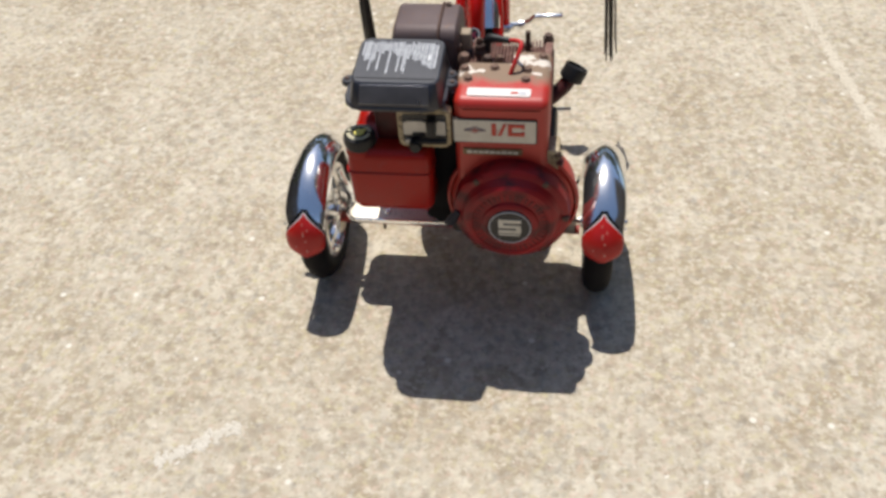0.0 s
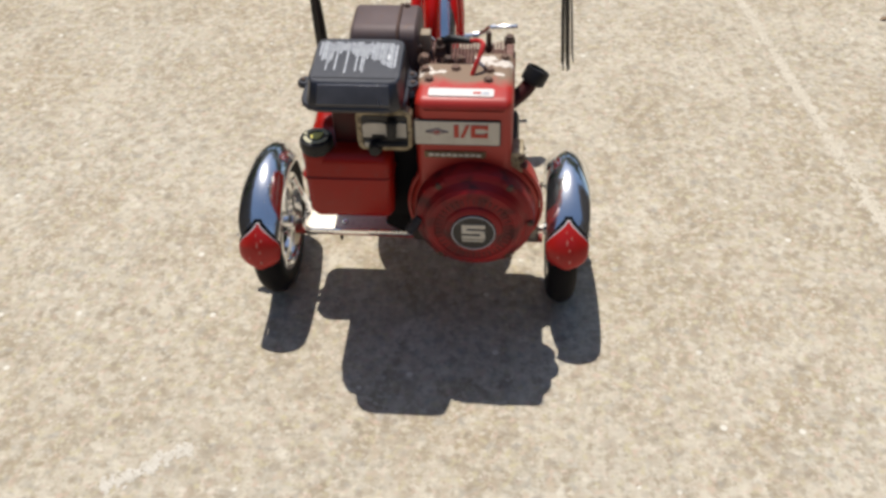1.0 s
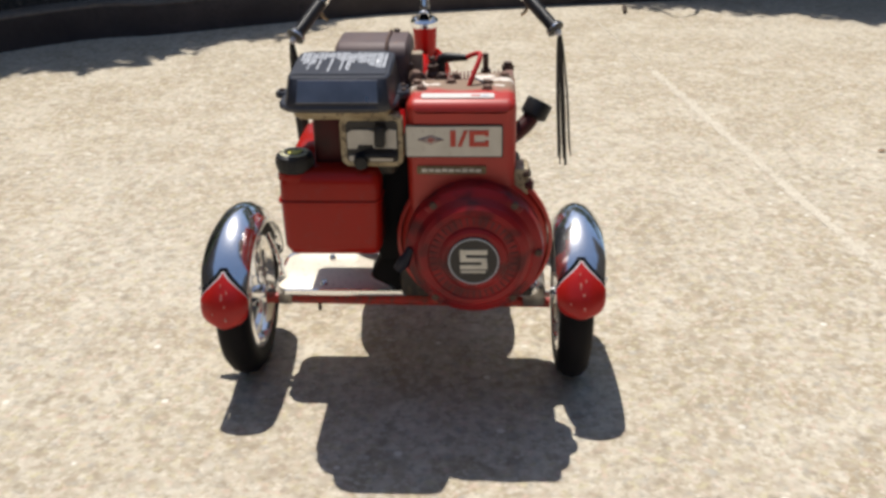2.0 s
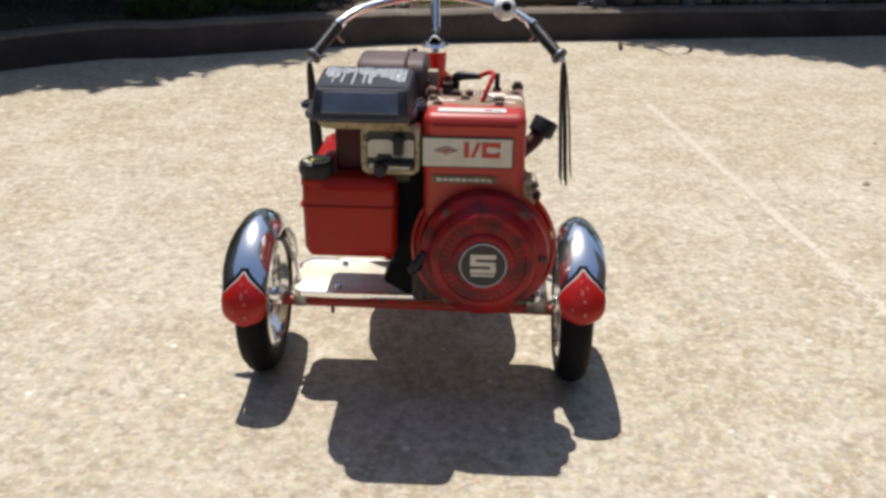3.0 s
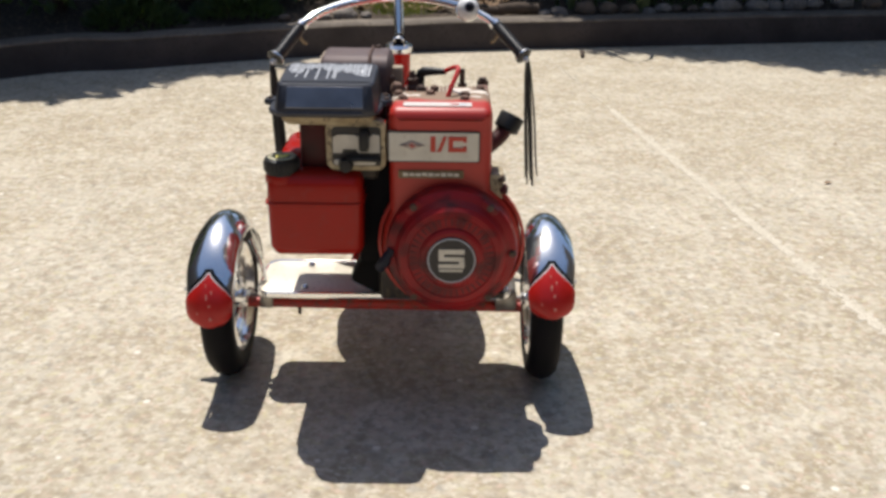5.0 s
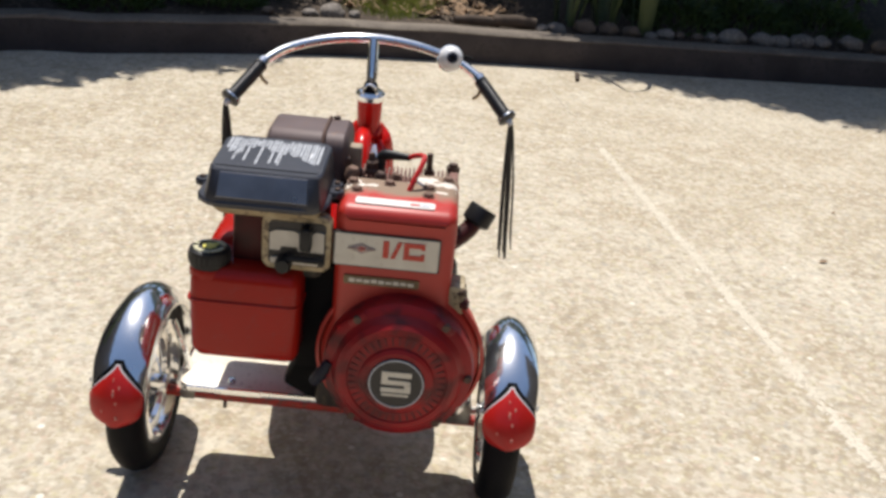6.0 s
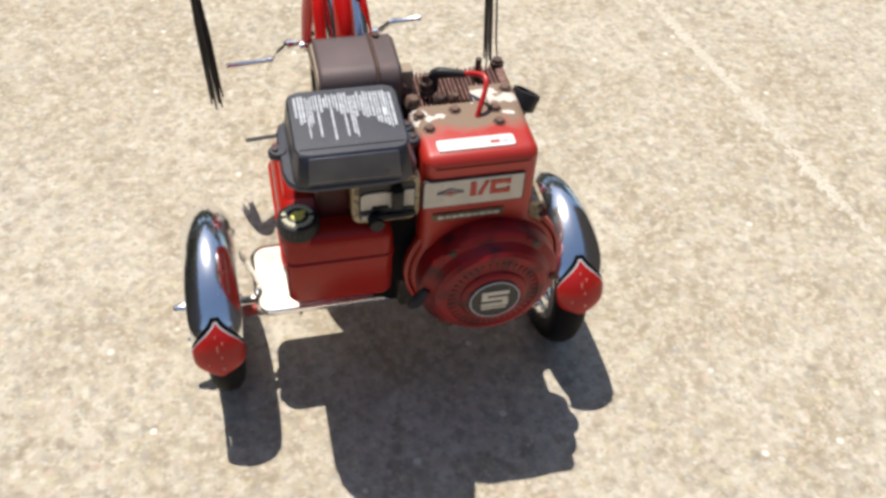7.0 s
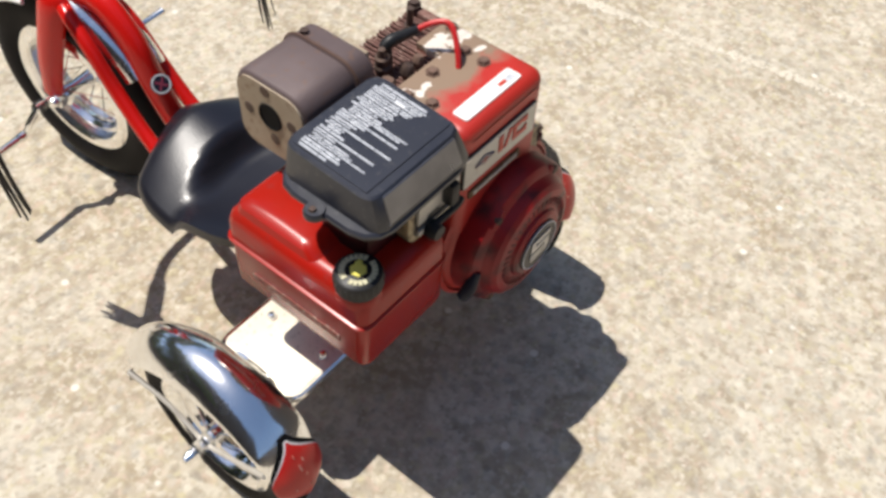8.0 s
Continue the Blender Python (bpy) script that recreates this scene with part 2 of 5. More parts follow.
M["cream_metal"] = material("tan_zinc_plate", (0.50, 0.42, 0.28), 0.5, 0.25, color2=(0.30, 0.23, 0.13), scale=40, amount=0.5, fine=(0.12, 0.09, 0.06), fine_scale=120, fine_amount=0.2)
M["pale_metal"] = material("pale_cast_zinc", (0.57, 0.54, 0.48), 0.45, 0.2, color2=(0.45, 0.42, 0.37), scale=60)
M["slot"] = material("dark_slot", (0.085, 0.007, 0.010), 0.6)
M["dark_red"] = material("oily_dark_red_paint", (0.10, 0.009, 0.009), 0.5, spec=0.3, color2=(0.03, 0.01, 0.01), scale=22, amount=0.5)
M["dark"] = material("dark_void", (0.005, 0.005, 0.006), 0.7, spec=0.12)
M["label"] = material("off_white_label", (0.70, 0.66, 0.57), 0.4, color2=(0.58, 0.54, 0.46), scale=35, amount=0.5, fine=(0.55, 0.50, 0.42), fine_scale=160, fine_amount=0.05)
M["label_red"] = material("label_red_print", (0.50, 0.05, 0.03), 0.45)
M["badge_red"] = material("dull_red_print", (0.22, 0.03, 0.06), 0.45)
M["label_grey"] = material("label_grey_print", (0.26, 0.19, 0.19), 0.45)
M["border"] = material("dark_label_border", (0.022, 0.02, 0.021), 0.45)
M["print"] = material("worn_pale_print", (0.62, 0.64, 0.67), 0.5, color2=(0.34, 0.36, 0.39), scale=160, amount=0.6)
M["sticker"] = material("white_sticker", (0.85, 0.82, 0.78), 0.22, color2=(0.8, 0.74, 0.7), scale=60)
M["brass_strip"] = material("dull_tan_nameplate", (0.2, 0.15, 0.09), 0.45, 0.5, color2=(0.12, 0.085, 0.05), scale=80)
M["yellow"] = material("yellow_print", (0.82, 0.74, 0.16), 0.3)
M["dull_yellow"] = material("faded_yellow_print", (0.62, 0.59, 0.40), 0.4)
M["lens"] = material("red_reflective_sheet", (0.55, 0.016, 0.012), 0.34, coat=0.15, spec=0.35, color2=(0.42, 0.014, 0.012), scale=60, amount=0.4)
M["lens_scuff"] = material("pale_scuff", (0.57, 0.28, 0.22), 0.6, color2=(0.5, 0.08, 0.06), scale=260, amount=0.7)
M["white"] = material("white_trim", (0.78, 0.78, 0.78), 0.35)
M["wire_red"] = material("red_cable_rubber", (0.55, 0.02, 0.02), 0.4)
M["grip"] = material("ribbed_black_grip", (0.02, 0.02, 0.022), 0.42)
M["tassel"] = material("black_plastic_strip", (0.012, 0.011, 0.014), 0.38, color2=(0.03, 0.026, 0.022), scale=40)
M["steel"] = material("dull_steel", (0.42, 0.40, 0.37), 0.35, 0.9, color2=(0.25, 0.22, 0.19), scale=60)
M["brown_hook"] = material("tan_clip", (0.38, 0.27, 0.15), 0.45, 0.4)
M["dark_blue"] = material("dark_blue_plastic", (0.007, 0.009, 0.022), 0.5, spec=0.3)
M["soil"] = material("garden_soil", (0.032, 0.022, 0.016), 0.95, color2=(0.06, 0.042, 0.028), scale=5, fine=(0.2, 0.15, 0.1), fine_scale=60, fine_amount=0.15, bump=1.0, bump_scale=30)
M["mulch"] = material("dry_leaf_litter", (0.36, 0.24, 0.14), 0.9, color2=(0.2, 0.13, 0.08), scale=30)
M["rock"] = material("pale_field_stone", (0.25, 0.22, 0.19), 0.9, color2=(0.13, 0.112, 0.10), scale=12, fine=(0.33, 0.30, 0.265), fine_scale=80, bump=0.7, bump_scale=40)
M["rock_brown"] = material("brown_field_stone", (0.20, 0.15, 0.11), 0.9, color2=(0.11, 0.08, 0.06), scale=14, bump=0.7, bump_scale=40)
M["bark"] = material("grey_brown_bark", (0.11, 0.08, 0.06), 0.95, color2=(0.05, 0.038, 0.03), scale=18, bump=1.0, bump_scale=45)
M["wood"] = material("orange_brown_wood", (0.40, 0.20, 0.08), 0.7, color2=(0.3, 0.14, 0.06), scale=25)
M["board"] = material("pale_weathered_board", (0.55, 0.5, 0.42), 0.8, color2=(0.4, 0.35, 0.28), scale=20)
M["sky_blocker"] = material("unseen_wall_dark_brown", (0.062, 0.052, 0.044), 0.9, color2=(0.045, 0.037, 0.032), scale=3, fine=(0.08, 0.066, 0.055), fine_scale=60, bump=0.4, bump_scale=60)
M["joint"] = material("pale_joint_sand", (0.66, 0.605, 0.50), 0.95, color2=(0.56, 0.505, 0.40), scale=20, fine=(0.46, 0.40, 0.31), fine_scale=140)
M["scuff"] = material("white_scuff", (0.66, 0.625, 0.55), 0.9, color2=(0.54, 0.495, 0.41), scale=60)


def leaf_material(name, a, b, rough=0.5):
    m = bpy.data.materials.new(name)
    m.use_nodes = True
    nt = m.node_tree
    p = nt.nodes["Principled BSDF"]
    p.inputs["Roughness"].default_value = rough
    g = nt.nodes.new("ShaderNodeNewGeometry")
    col = blend(nt, g.outputs["Random Per Island"], a, b)
    nt.links.new(col, p.inputs["Base Color"])
    tr = nt.nodes.new("ShaderNodeBsdfTranslucent")
    nt.links.new(blend(nt, 0.5, col, (0.2, 0.3, 0.02)), tr.inputs["Color"])
    mx = nt.nodes.new("ShaderNodeMixShader")
    mx.inputs[0].default_value = 0.3
    nt.links.new(p.outputs[0], mx.inputs[1])
    nt.links.new(tr.outputs[0], mx.inputs[2])
    nt.links.new(mx.outputs[0], nt.nodes["Material Output"].inputs["Surface"])
    return m


M["leaf"] = leaf_material("tree_leaf_green", (0.035, 0.075, 0.018), (0.07, 0.11, 0.03))
M["shrub"] = leaf_material("shrub_leaf_green", (0.035, 0.068, 0.028), (0.085, 0.125, 0.05))
M["iris"] = leaf_material("strap_leaf_green", (0.075, 0.13, 0.10), (0.14, 0.18, 0.075))
M["grass"] = leaf_material("lawn_grass_green", (0.14, 0.18, 0.04), (0.34, 0.31, 0.11))


# ---- mesh helpers ----
def link(name, mesh, mat, parent=None, label=""):
    ob = new(name, mesh)
    mesh.materials.append(mat)
    if parent:
        ob.parent = parent
        ob.matrix_parent_inverse = parent_inverse(parent)
    return tagged(ob, label)


def parent_inverse(parent):
    m = parent.matrix_basis.copy()
    p = parent
    while p.parent:
        m = p.parent.matrix_basis @ p.matrix_parent_inverse @ m
        p = p.parent
    return m.inverted()


def part(name, bm, mat, parent=None, label="", smooth=True, sharp=35):
    me = bpy.data.meshes.new(name)
    bmesh.ops.recalc_face_normals(bm, faces=bm.faces)
    if smooth:
        for f in bm.faces:
            f.smooth = True
        for e in bm.edges:
            if len(e.link_faces) == 2 and e.calc_face_angle(0) > radians(sharp):
                e.smooth = False
    bm.to_mesh(me)
    bm.free()
    return link(name, me, mat, parent, label)


def thing(name, at, label, category, group="", kind=""):
    ob = new(name)
    ob.location = at
    ob.empty_display_size = 0.05
    return tagged(ob, label, category, group, kind)


def box(x0, x1, y0, y1, z0, z1, bevel=0.0, seg=2, bm=None):
    bm = bm or bmesh.new()
    r = bmesh.ops.create_cube(bm, size=1.0)
    vs = r["verts"]
    for v in vs:
        v.co = Vector(((x0 + x1) / 2 + v.co.x * (x1 - x0), (y0 + y1) / 2 + v.co.y * (y1 - y0), (z0 + z1) / 2 + v.co.z * (z1 - z0)))
    if bevel:
        es = list({e for v in vs for e in v.link_edges})
        bmesh.ops.bevel(bm, geom=es, offset=bevel, segments=seg, affect="EDGES", profile=0.5)
    return bm


def grid_skin(rows, closed_u=False, closed_v=False, cap=False, bm=None):
    """Skins rows of points; closed_u joins the ends of each row, closed_v the first and last row."""
    bm = bm or bmesh.new()
    vs = [[bm.verts.new(p) for p in row] for row in rows]
    n, k = len(rows), len(rows[0])
    for i in range(n if closed_v else n - 1):
        for j in range(k if closed_u else k - 1):
            a, b, c, d = vs[i][j], vs[i][(j + 1) % k], vs[(i + 1) % n][(j + 1) % k], vs[(i + 1) % n][j]
            bm.faces.new((a, b, c, d))
    if cap:
        bm.faces.new(vs[0][::-1])
        bm.faces.new(vs[-1])
    return bm


def smooth_path(pts, steps=6):
    """Catmull-Rom through the points."""
    p = [Vector(q) for q in pts]
    p = [2 * p[0] - p[1]] + p + [2 * p[-1] - p[-2]]
    out = []
    for i in range(1, len(p) - 2):
        for s in range(steps):
            t = s / steps
            a, b, c, d = p[i - 1:i + 3]
            out.append(0.5 * (2 * b + (c - a) * t + (2 * a - 5 * b + 4 * c - d) * t * t + (3 * b - a - 3 * c + d) * t ** 3))
    return out + [p[-2]]


def tube(pts, r, seg=10, steps=6, bm=None, flat=1.0, up=None):
    """Round (or flattened) bar along a smooth path; r is a number or a radius for each path point."""
    path = smooth_path(pts, steps) if len(pts) > 2 else [Vector(q) for q in pts]
    n = len(path)
    rad = [r] * n if isinstance(r, (int, float)) else [float(q) for q in np.interp(np.linspace(0, 1, n), np.linspace(0, 1, len(r)), r)]
    ref = Vector(up) if up else None
    rows = []
    for i, c in enumerate(path):
        d = (path[min(i + 1, n - 1)] - path[max(i - 1, 0)]).normalized()
        if ref is None:
            ref = d.orthogonal()
        side = (ref - d * ref.dot(d)).normalized()
        if not up:
            ref = side
        other = d.cross(side)
        rows.append([c + rad[i] * (math.cos(a) * side + flat * math.sin(a) * other) for a in (2 * math.pi * k / seg for k in range(seg))])
    return grid_skin(rows, closed_u=True, cap=True, bm=bm)


def rod(a, b, r, seg=12, bm=None):
    return tube([a, b], r, seg, bm=bm)


def revolve(profile, centre, axis, seg=32, bm=None):
    """Turns a profile of (radius, along) round an axis through centre."""
    ax = Vector(axis).normalized()
    u = ax.orthogonal().normalized()
    v = ax.cross(u)
    c = Vector(centre)
    rows = [[c + ax * h + max(r, 1e-4) * (math.cos(a) * u + math.sin(a) * v) for a in (2 * math.pi * k / seg for k in range(seg))] for r, h in profile]
    bm = grid_skin(rows, closed_u=True, bm=bm)
    bmesh.ops.remove_doubles(bm, verts=bm.verts, dist=2e-4) if any(r < 1e-3 for r, _ in profile) else None
    return bm


def ring(centre, axis, R, r, seg=40, k=10, flat=1.0, bm=None):
    prof = [(R + r * math.cos(2 * math.pi * i / k), flat * r * math.sin(2 * math.pi * i / k)) for i in range(k)]
    ax = Vector(axis).normalized()
    u = ax.orthogonal().normalized()
    v = ax.cross(u)
    c = Vector(centre)
    rows = [[c + ax * h + q * (math.cos(a) * u + math.sin(a) * v) for a in (2 * math.pi * s / seg for s in range(seg))] for q, h in prof]
    return grid_skin(rows, closed_u=True, closed_v=True, bm=bm)


def extrude_outline(outline, y0, y1, bevel=0.0, seg=3):
    """A plate from an (x, z) outline between two y."""
    bm = bmesh.new()
    front = [bm.verts.new((x, y0, z)) for x, z in outline]
    rear = [bm.verts.new((x, y1, z)) for x, z in outline]
    n = len(outline)
    f = bm.faces.new(front)
    bm.faces.new(rear[::-1])
    for i in range(n):
        bm.faces.new((front[i], rear[i], rear[(i + 1) % n], front[(i + 1) % n]))
    bmesh.ops.recalc_face_normals(bm, faces=bm.faces)
    if bevel:
        bmesh.ops.bevel(bm, geom=list(f.edges), offset=bevel, segments=seg, affect="EDGES", profile=0.5)
    return bm


def arc(cx, cz, r, a0, a1, n):
    return [(cx + r * math.cos(radians(a0 + (a1 - a0) * i / n)), cz + r * math.sin(radians(a0 + (a1 - a0) * i / n))) for i in range(n + 1)]


def round_rect(x0, x1, z0, z1, r, n=4):
    return arc(x1 - r, z1 - r, r, 0, 90, n) + arc(x0 + r, z1 - r, r, 90, 180, n) + arc(x0 + r, z0 + r, r, 180, 270, n) + arc(x1 - r, z0 + r, r, 270, 360, n)


def loft_rects(levels, r, n=4):
    """Stacks rounded rectangles (x0, x1, y0, y1, z[, slope]) into a closed body; slope lifts the far side."""
    rows = []
    for x0, x1, y0, y1, z, *s in levels:
        k = s[0] if s else 0.0
        rows.append([(x, y, z + k * (y - y0)) for x, y in round_rect(x0, x1, y0, y1, r, n)])
    return grid_skin(rows, closed_u=True, cap=True)


# ---- ground, kerb and garden bed ----
def kerb_line():
    pts = [(-6.0, -4.5), (-4.2, -0.8), (-2.6, 1.33), (-1.60, 2.335), (-1.176, 2.51), (-0.851, 2.66), (-0.516, 2.785), (-0.21, 2.887), (0.411, 3.011), (1.058, 3.116), (1.87, 3.257), (3.4, 3.53), (9.0, 4.55)]
    return [Vector((p.x, p.y)) for p in smooth_path([(x, y, 0) for x, y in pts], 5)]


KERB = kerb_line()


def kerb_y(x):
    return float(np.interp(x, [p.x for p in KERB], [p.y for p in KERB]))


bm = bmesh.new()
vs = [bm.verts.new(p) for p in ((-300, -300, 0), (300, -300, 0), (300, 300, 0), (-300, 300, 0))]
bm.faces.new(vs)
tagged(part("ground", bm, M["concrete"], smooth=False), "sunlit tan driveway concrete with exposed fine aggregate", "driveway", kind="structure")

# kerb body in a dark tone, its top a separate paler strip
rows, tops = [], []
for i, p in enumerate(KERB):
    d = (KERB[min(i + 1, len(KERB) - 1)] - KERB[max(i - 1, 0)]).normalized()
    nrm = Vector((-d.y, d.x))
    wob = 0.006 * noise.noise((p.x * 4, p.y * 4, 0))
    prof = [(0.0, -0.02), (0.002, 0.06), (0.004 + wob, 0.108), (0.008, 0.118 + wob), (0.108, 0.118 + wob), (0.113, 0.10), (0.116, -0.02)]
    cap = [(0.008, 0.1175 + wob), (0.005 + wob, 0.121 + wob), (0.014, 0.130 + wob), (0.10, 0.134 + wob), (0.113, 0.124), (0.110, 0.1175 + wob)]
    rows.append([(p.x + nrm.x * o, p.y + nrm.y * o, z) for o, z in prof])
    tops.append([(p.x + nrm.x * o, p.y + nrm.y * o, z) for o, z in cap])
tagged(part("kerb", grid_skin(rows), M["kerb"], sharp=50), "low dark grey-brown concrete kerb edging the garden bed", "kerb", kind="structure")
tagged(part("kerb_top", grid_skin(tops, closed_u=True, cap=True), M["kerb_top"], sharp=50), "pale top of the concrete kerb", "kerb", kind="structure")


def bed_z(x, y):
    d = max(0.0, y - kerb_y(x))
    return 0.105 + min(d, 1.2) * 0.10 + max(0, d - 1.2) * 0.16 * (1 if d < 6 else 6 / d) + 0.03 * noise.noise((x * 2.1, y * 2.1, 3)) * min(1, d * 3)


rows = []
for p_i in range(0, len(KERB)):
    p = KERB[p_i]
    d = (KERB[min(p_i + 1, len(KERB) - 1)] - KERB[max(p_i - 1, 0)]).normalized()
    nrm = Vector((-d.y, d.x))
    row = []
    for o in (0.112, 0.2, 0.3, 0.42, 0.56, 0.75, 1.0, 1.3, 1.7, 2.3, 3.2, 4.5, 7.0, 11.0):
        x, y = p.x + nrm.x * o, p.y + nrm.y * o
        row.append((x, y, 0.105 + 0.1 * min(o, 1.2) + 0.16 * max(0, min(o, 6) - 1.2) + 0.03 * noise.noise((x * 2.1, y * 2.1, 3)) * min(1, o * 2)))
    rows.append(row)
tagged(part("garden_bed", grid_skin(rows), M["soil"]), "dark raised garden soil bank behind the kerb", "garden bed", kind="structure")

# worn pale joint across the driveway, broken into crumbs, and a scuff mark
def crumb_line(name, a, c, count, spread, size, seed, mat, label, category):
    """Irregular flat crumbs strewn along a line."""
    r3 = random.Random(seed)
    vs, fs = [], []
    d = (Vector(c) - Vector(a))
    side = Vector((-d.y, d.x)).normalized()
    for _ in range(count):
        u = r3.random()
        weight = 0.45 + 0.75 * noise.noise((u * 13, seed, 0)) + 0.5 * noise.noise((u * 45, seed, 4))
        if r3.random() > weight:
            continue
        p = Vector(a) + d * u + side * r3.gauss(0, spread)
        s = size * r3.uniform(0.4, 1.3)
        n0, a0 = len(vs), r3.uniform(0, 6.28)
        for k in range(6):
            q = s * r3.uniform(0.6, 1.2)
            vs.append((p.x + q * 1.4 * math.cos(a0 + k * 1.047), p.y + q * 1.4 * math.sin(a0 + k * 1.047), 0.0006))
        vs.append((p.x, p.y, 0.0006 + s * 0.25))
        fs += [(n0 + k, n0 + (k + 1) % 6, n0 + 6) for k in range(6)]
    me = bpy.data.meshes.new(name)
    me.from_pydata(vs, [], fs)
    tagged(link(name, me, M[mat]), label, category, kind="structure")


crumb_line("joint", (0.95, 0.28), (0.68, 1.95), 4600, 0.0062, 0.0046, 3, "joint", "pale sandy joint line running across the concrete", "joint")
crumb_line("joint", (1.03, -0.22), (0.95, 0.28), 560, 0.0056, 0.0042, 4, "joint", "partly worn pale joint line in the concrete", "joint")
crumb_line("joint", (1.25, -1.6), (0.95, 0.28), 700, 0.004, 0.0034, 5, "joint", "faint worn joint line in the concrete", "joint")
crumb_line("joint", (0.68, 1.95), (0.52, 2.95), 500, 0.003, 0.0034, 9, "joint", "faint worn joint line in the concrete", "joint")
crumb_line("scuff_mark", (-0.480, -0.408), (-0.352, -0.320), 430, 0.0066, 0.0034, 13, "scuff", "pale scuff mark on the concrete", "scuff mark")

# unseen dark walls, added to cut low sky light and darken chrome reflections
tagged(part("wall_south", box(-6.6, 5.45, -9.25, -9.0, -0.02, 3.2), M["sky_blocker"], smooth=False), "unseen dark wall added behind to block low sky", "wall", kind="structure")
tagged(part("wall_east", box(5.2, 5.45, -9.0, 3.2, -0.02, 6.2), M["sky_blocker"], smooth=False), "unseen dark east wall added to block low sky", "wall", kind="structure")
tagged(part("wall_west", box(-6.6, -6.35, -9.0, 9.0, -0.02, 6.6), M["sky_blocker"], smooth=False), "unseen dark west wall added to block low sky", "wall", kind="structure")



# ---- tricycle ----
trike = thing("tricycle", (0, 0.4, 0), "vintage red tricycle with chrome fenders and black saddle", "tricycle")
AX_Y, AX_Z = 0.108, 0.137


def wheel(name, c, R, r, parent, spokes, width=1.0, inner=2.72):
    """Rubber tyre on a chrome rim with wire spokes and a hub; axle along x."""
    w = part(name, ring(c, (1, 0, 0), R - r, r, 48, 12, flat=width), M["rubber"], parent, "black rubber tyre on a chrome rim")
    for s in (-1, 1):
        prof = [(R - 1.56 * r, 0.80), (R - 1.60 * r, 0.86), (R - 1.70 * r, 0.90), (R - 1.98 * r, 0.93), (R - 2.06 * r, 0.86), (R - (inner - 0.52) * r, 0.46), (R - (inner - 0.12) * r, 0.34), (R - inner * r, 0.05)]
        part("rim", revolve([(q, s * r * width * h) for q, h in prof], c, (1, 0, 0), 48), M["chrome"], w, "broad chrome rim")
    part("hub", revolve([(0.0, -r * 1.3), (0.012, -r * 1.3), (0.012, -r), (0.018, -r), (0.013, -r * 0.6), (0.013, r * 0.6), (0.018, r), (0.012, r), (0.012, r * 1.3), (0.0, r * 1.3)], c, (1, 0, 0), 20), M["chrome"], w, "chrome hub")
    C = Vector(c)
    for k in range(spokes):
        a = 2 * math.pi * k / spokes
        s = 1 if k % 2 else -1
        e = Vector((0, math.cos(a), math.sin(a)))
        q = Vector((0, math.cos(a + 0.5 * s), math.sin(a + 0.5 * s)))
        part("spoke", rod(C + q * 0.015 + Vector((s * r * 0.8, 0, 0)), C + e * (R - (inner - 0.12) * r), 0.0011, 5), M["chrome"], w)
    return w


wheel_left = wheel("rear_wheel", (-0.267, AX_Y, AX_Z), AX_Z, 0.027, trike, 14)
wheel_right = wheel("rear_wheel", (0.268, AX_Y, AX_Z), AX_Z, 0.027, trike, 14)
for wl, s in ((wheel_left, -1), (wheel_right, 1)):
    nut = part("axle_nut", revolve([(0.0, 0.024), (0.005, 0.022), (0.008, 0.014), (0.008, 0.006), (0.011, 0.006), (0.011, 0.0), (0.006, -0.035)], (s * (0.315 if s < 0 else 0.300), AX_Y, AX_Z), (s, 0, 0), 14), M["chrome"], wl, "chrome acorn axle nut")

FR, FW = 0.150, 0.0385


def fender_width(a):
    """Relative half width at a degrees; the tail narrows into a rounded end."""
    tail = max(0.0, (a - 138.0) / 39.0)
    end = 1.0 if tail <= 0 else 1.0 - 0.10 * min(tail, 0.6) / 0.6
    if tail > 0.58:
        end *= max(0.02, 1 - ((tail - 0.58) / 0.374) ** 2.5) ** 0.4
    nose = (a - 1) / 9
    return end * (0.7 + 0.3 * math.sqrt(max(0, 1 - (1 - nose) ** 2)) if nose < 1 else 1.0)


def fender_point(xc, a, s, turn, off=0.0):
    """A point of the fender's skin: a degrees up from straight ahead, s from -1.5 to 1.5 across (beyond 1 the straight skirts)."""
    k = fender_width(a)
    w = FW * k
    t = max(-1.0, min(1.0, s))
    phi = radians(90) * t
    skirt = (abs(s) - abs(t)) * 0.007 * (1 if a < 150 else max(0.0, (168 - a) / 18))
    back = max(0.0, min(1.0, (a - 95.0) / 45.0))
    depth = FW * (0.78 - 0.52 * back)
    nose = max(0.0, 1.0 - a / 75.0)
    rad = FR + 0.016 * nose * nose * (3 - 2 * nose) - 0.003 * back * back * (3 - 2 * back) - depth * (0.75 * math.sin(phi) ** 2 + 0.25 * (1 - math.cos(phi))) - skirt + off * math.cos(phi)
    q = radians(a + turn)
    return (xc + (w + off) * math.sin(phi), AX_Y + rad * math.cos(q), AX_Z + rad * math.sin(q))


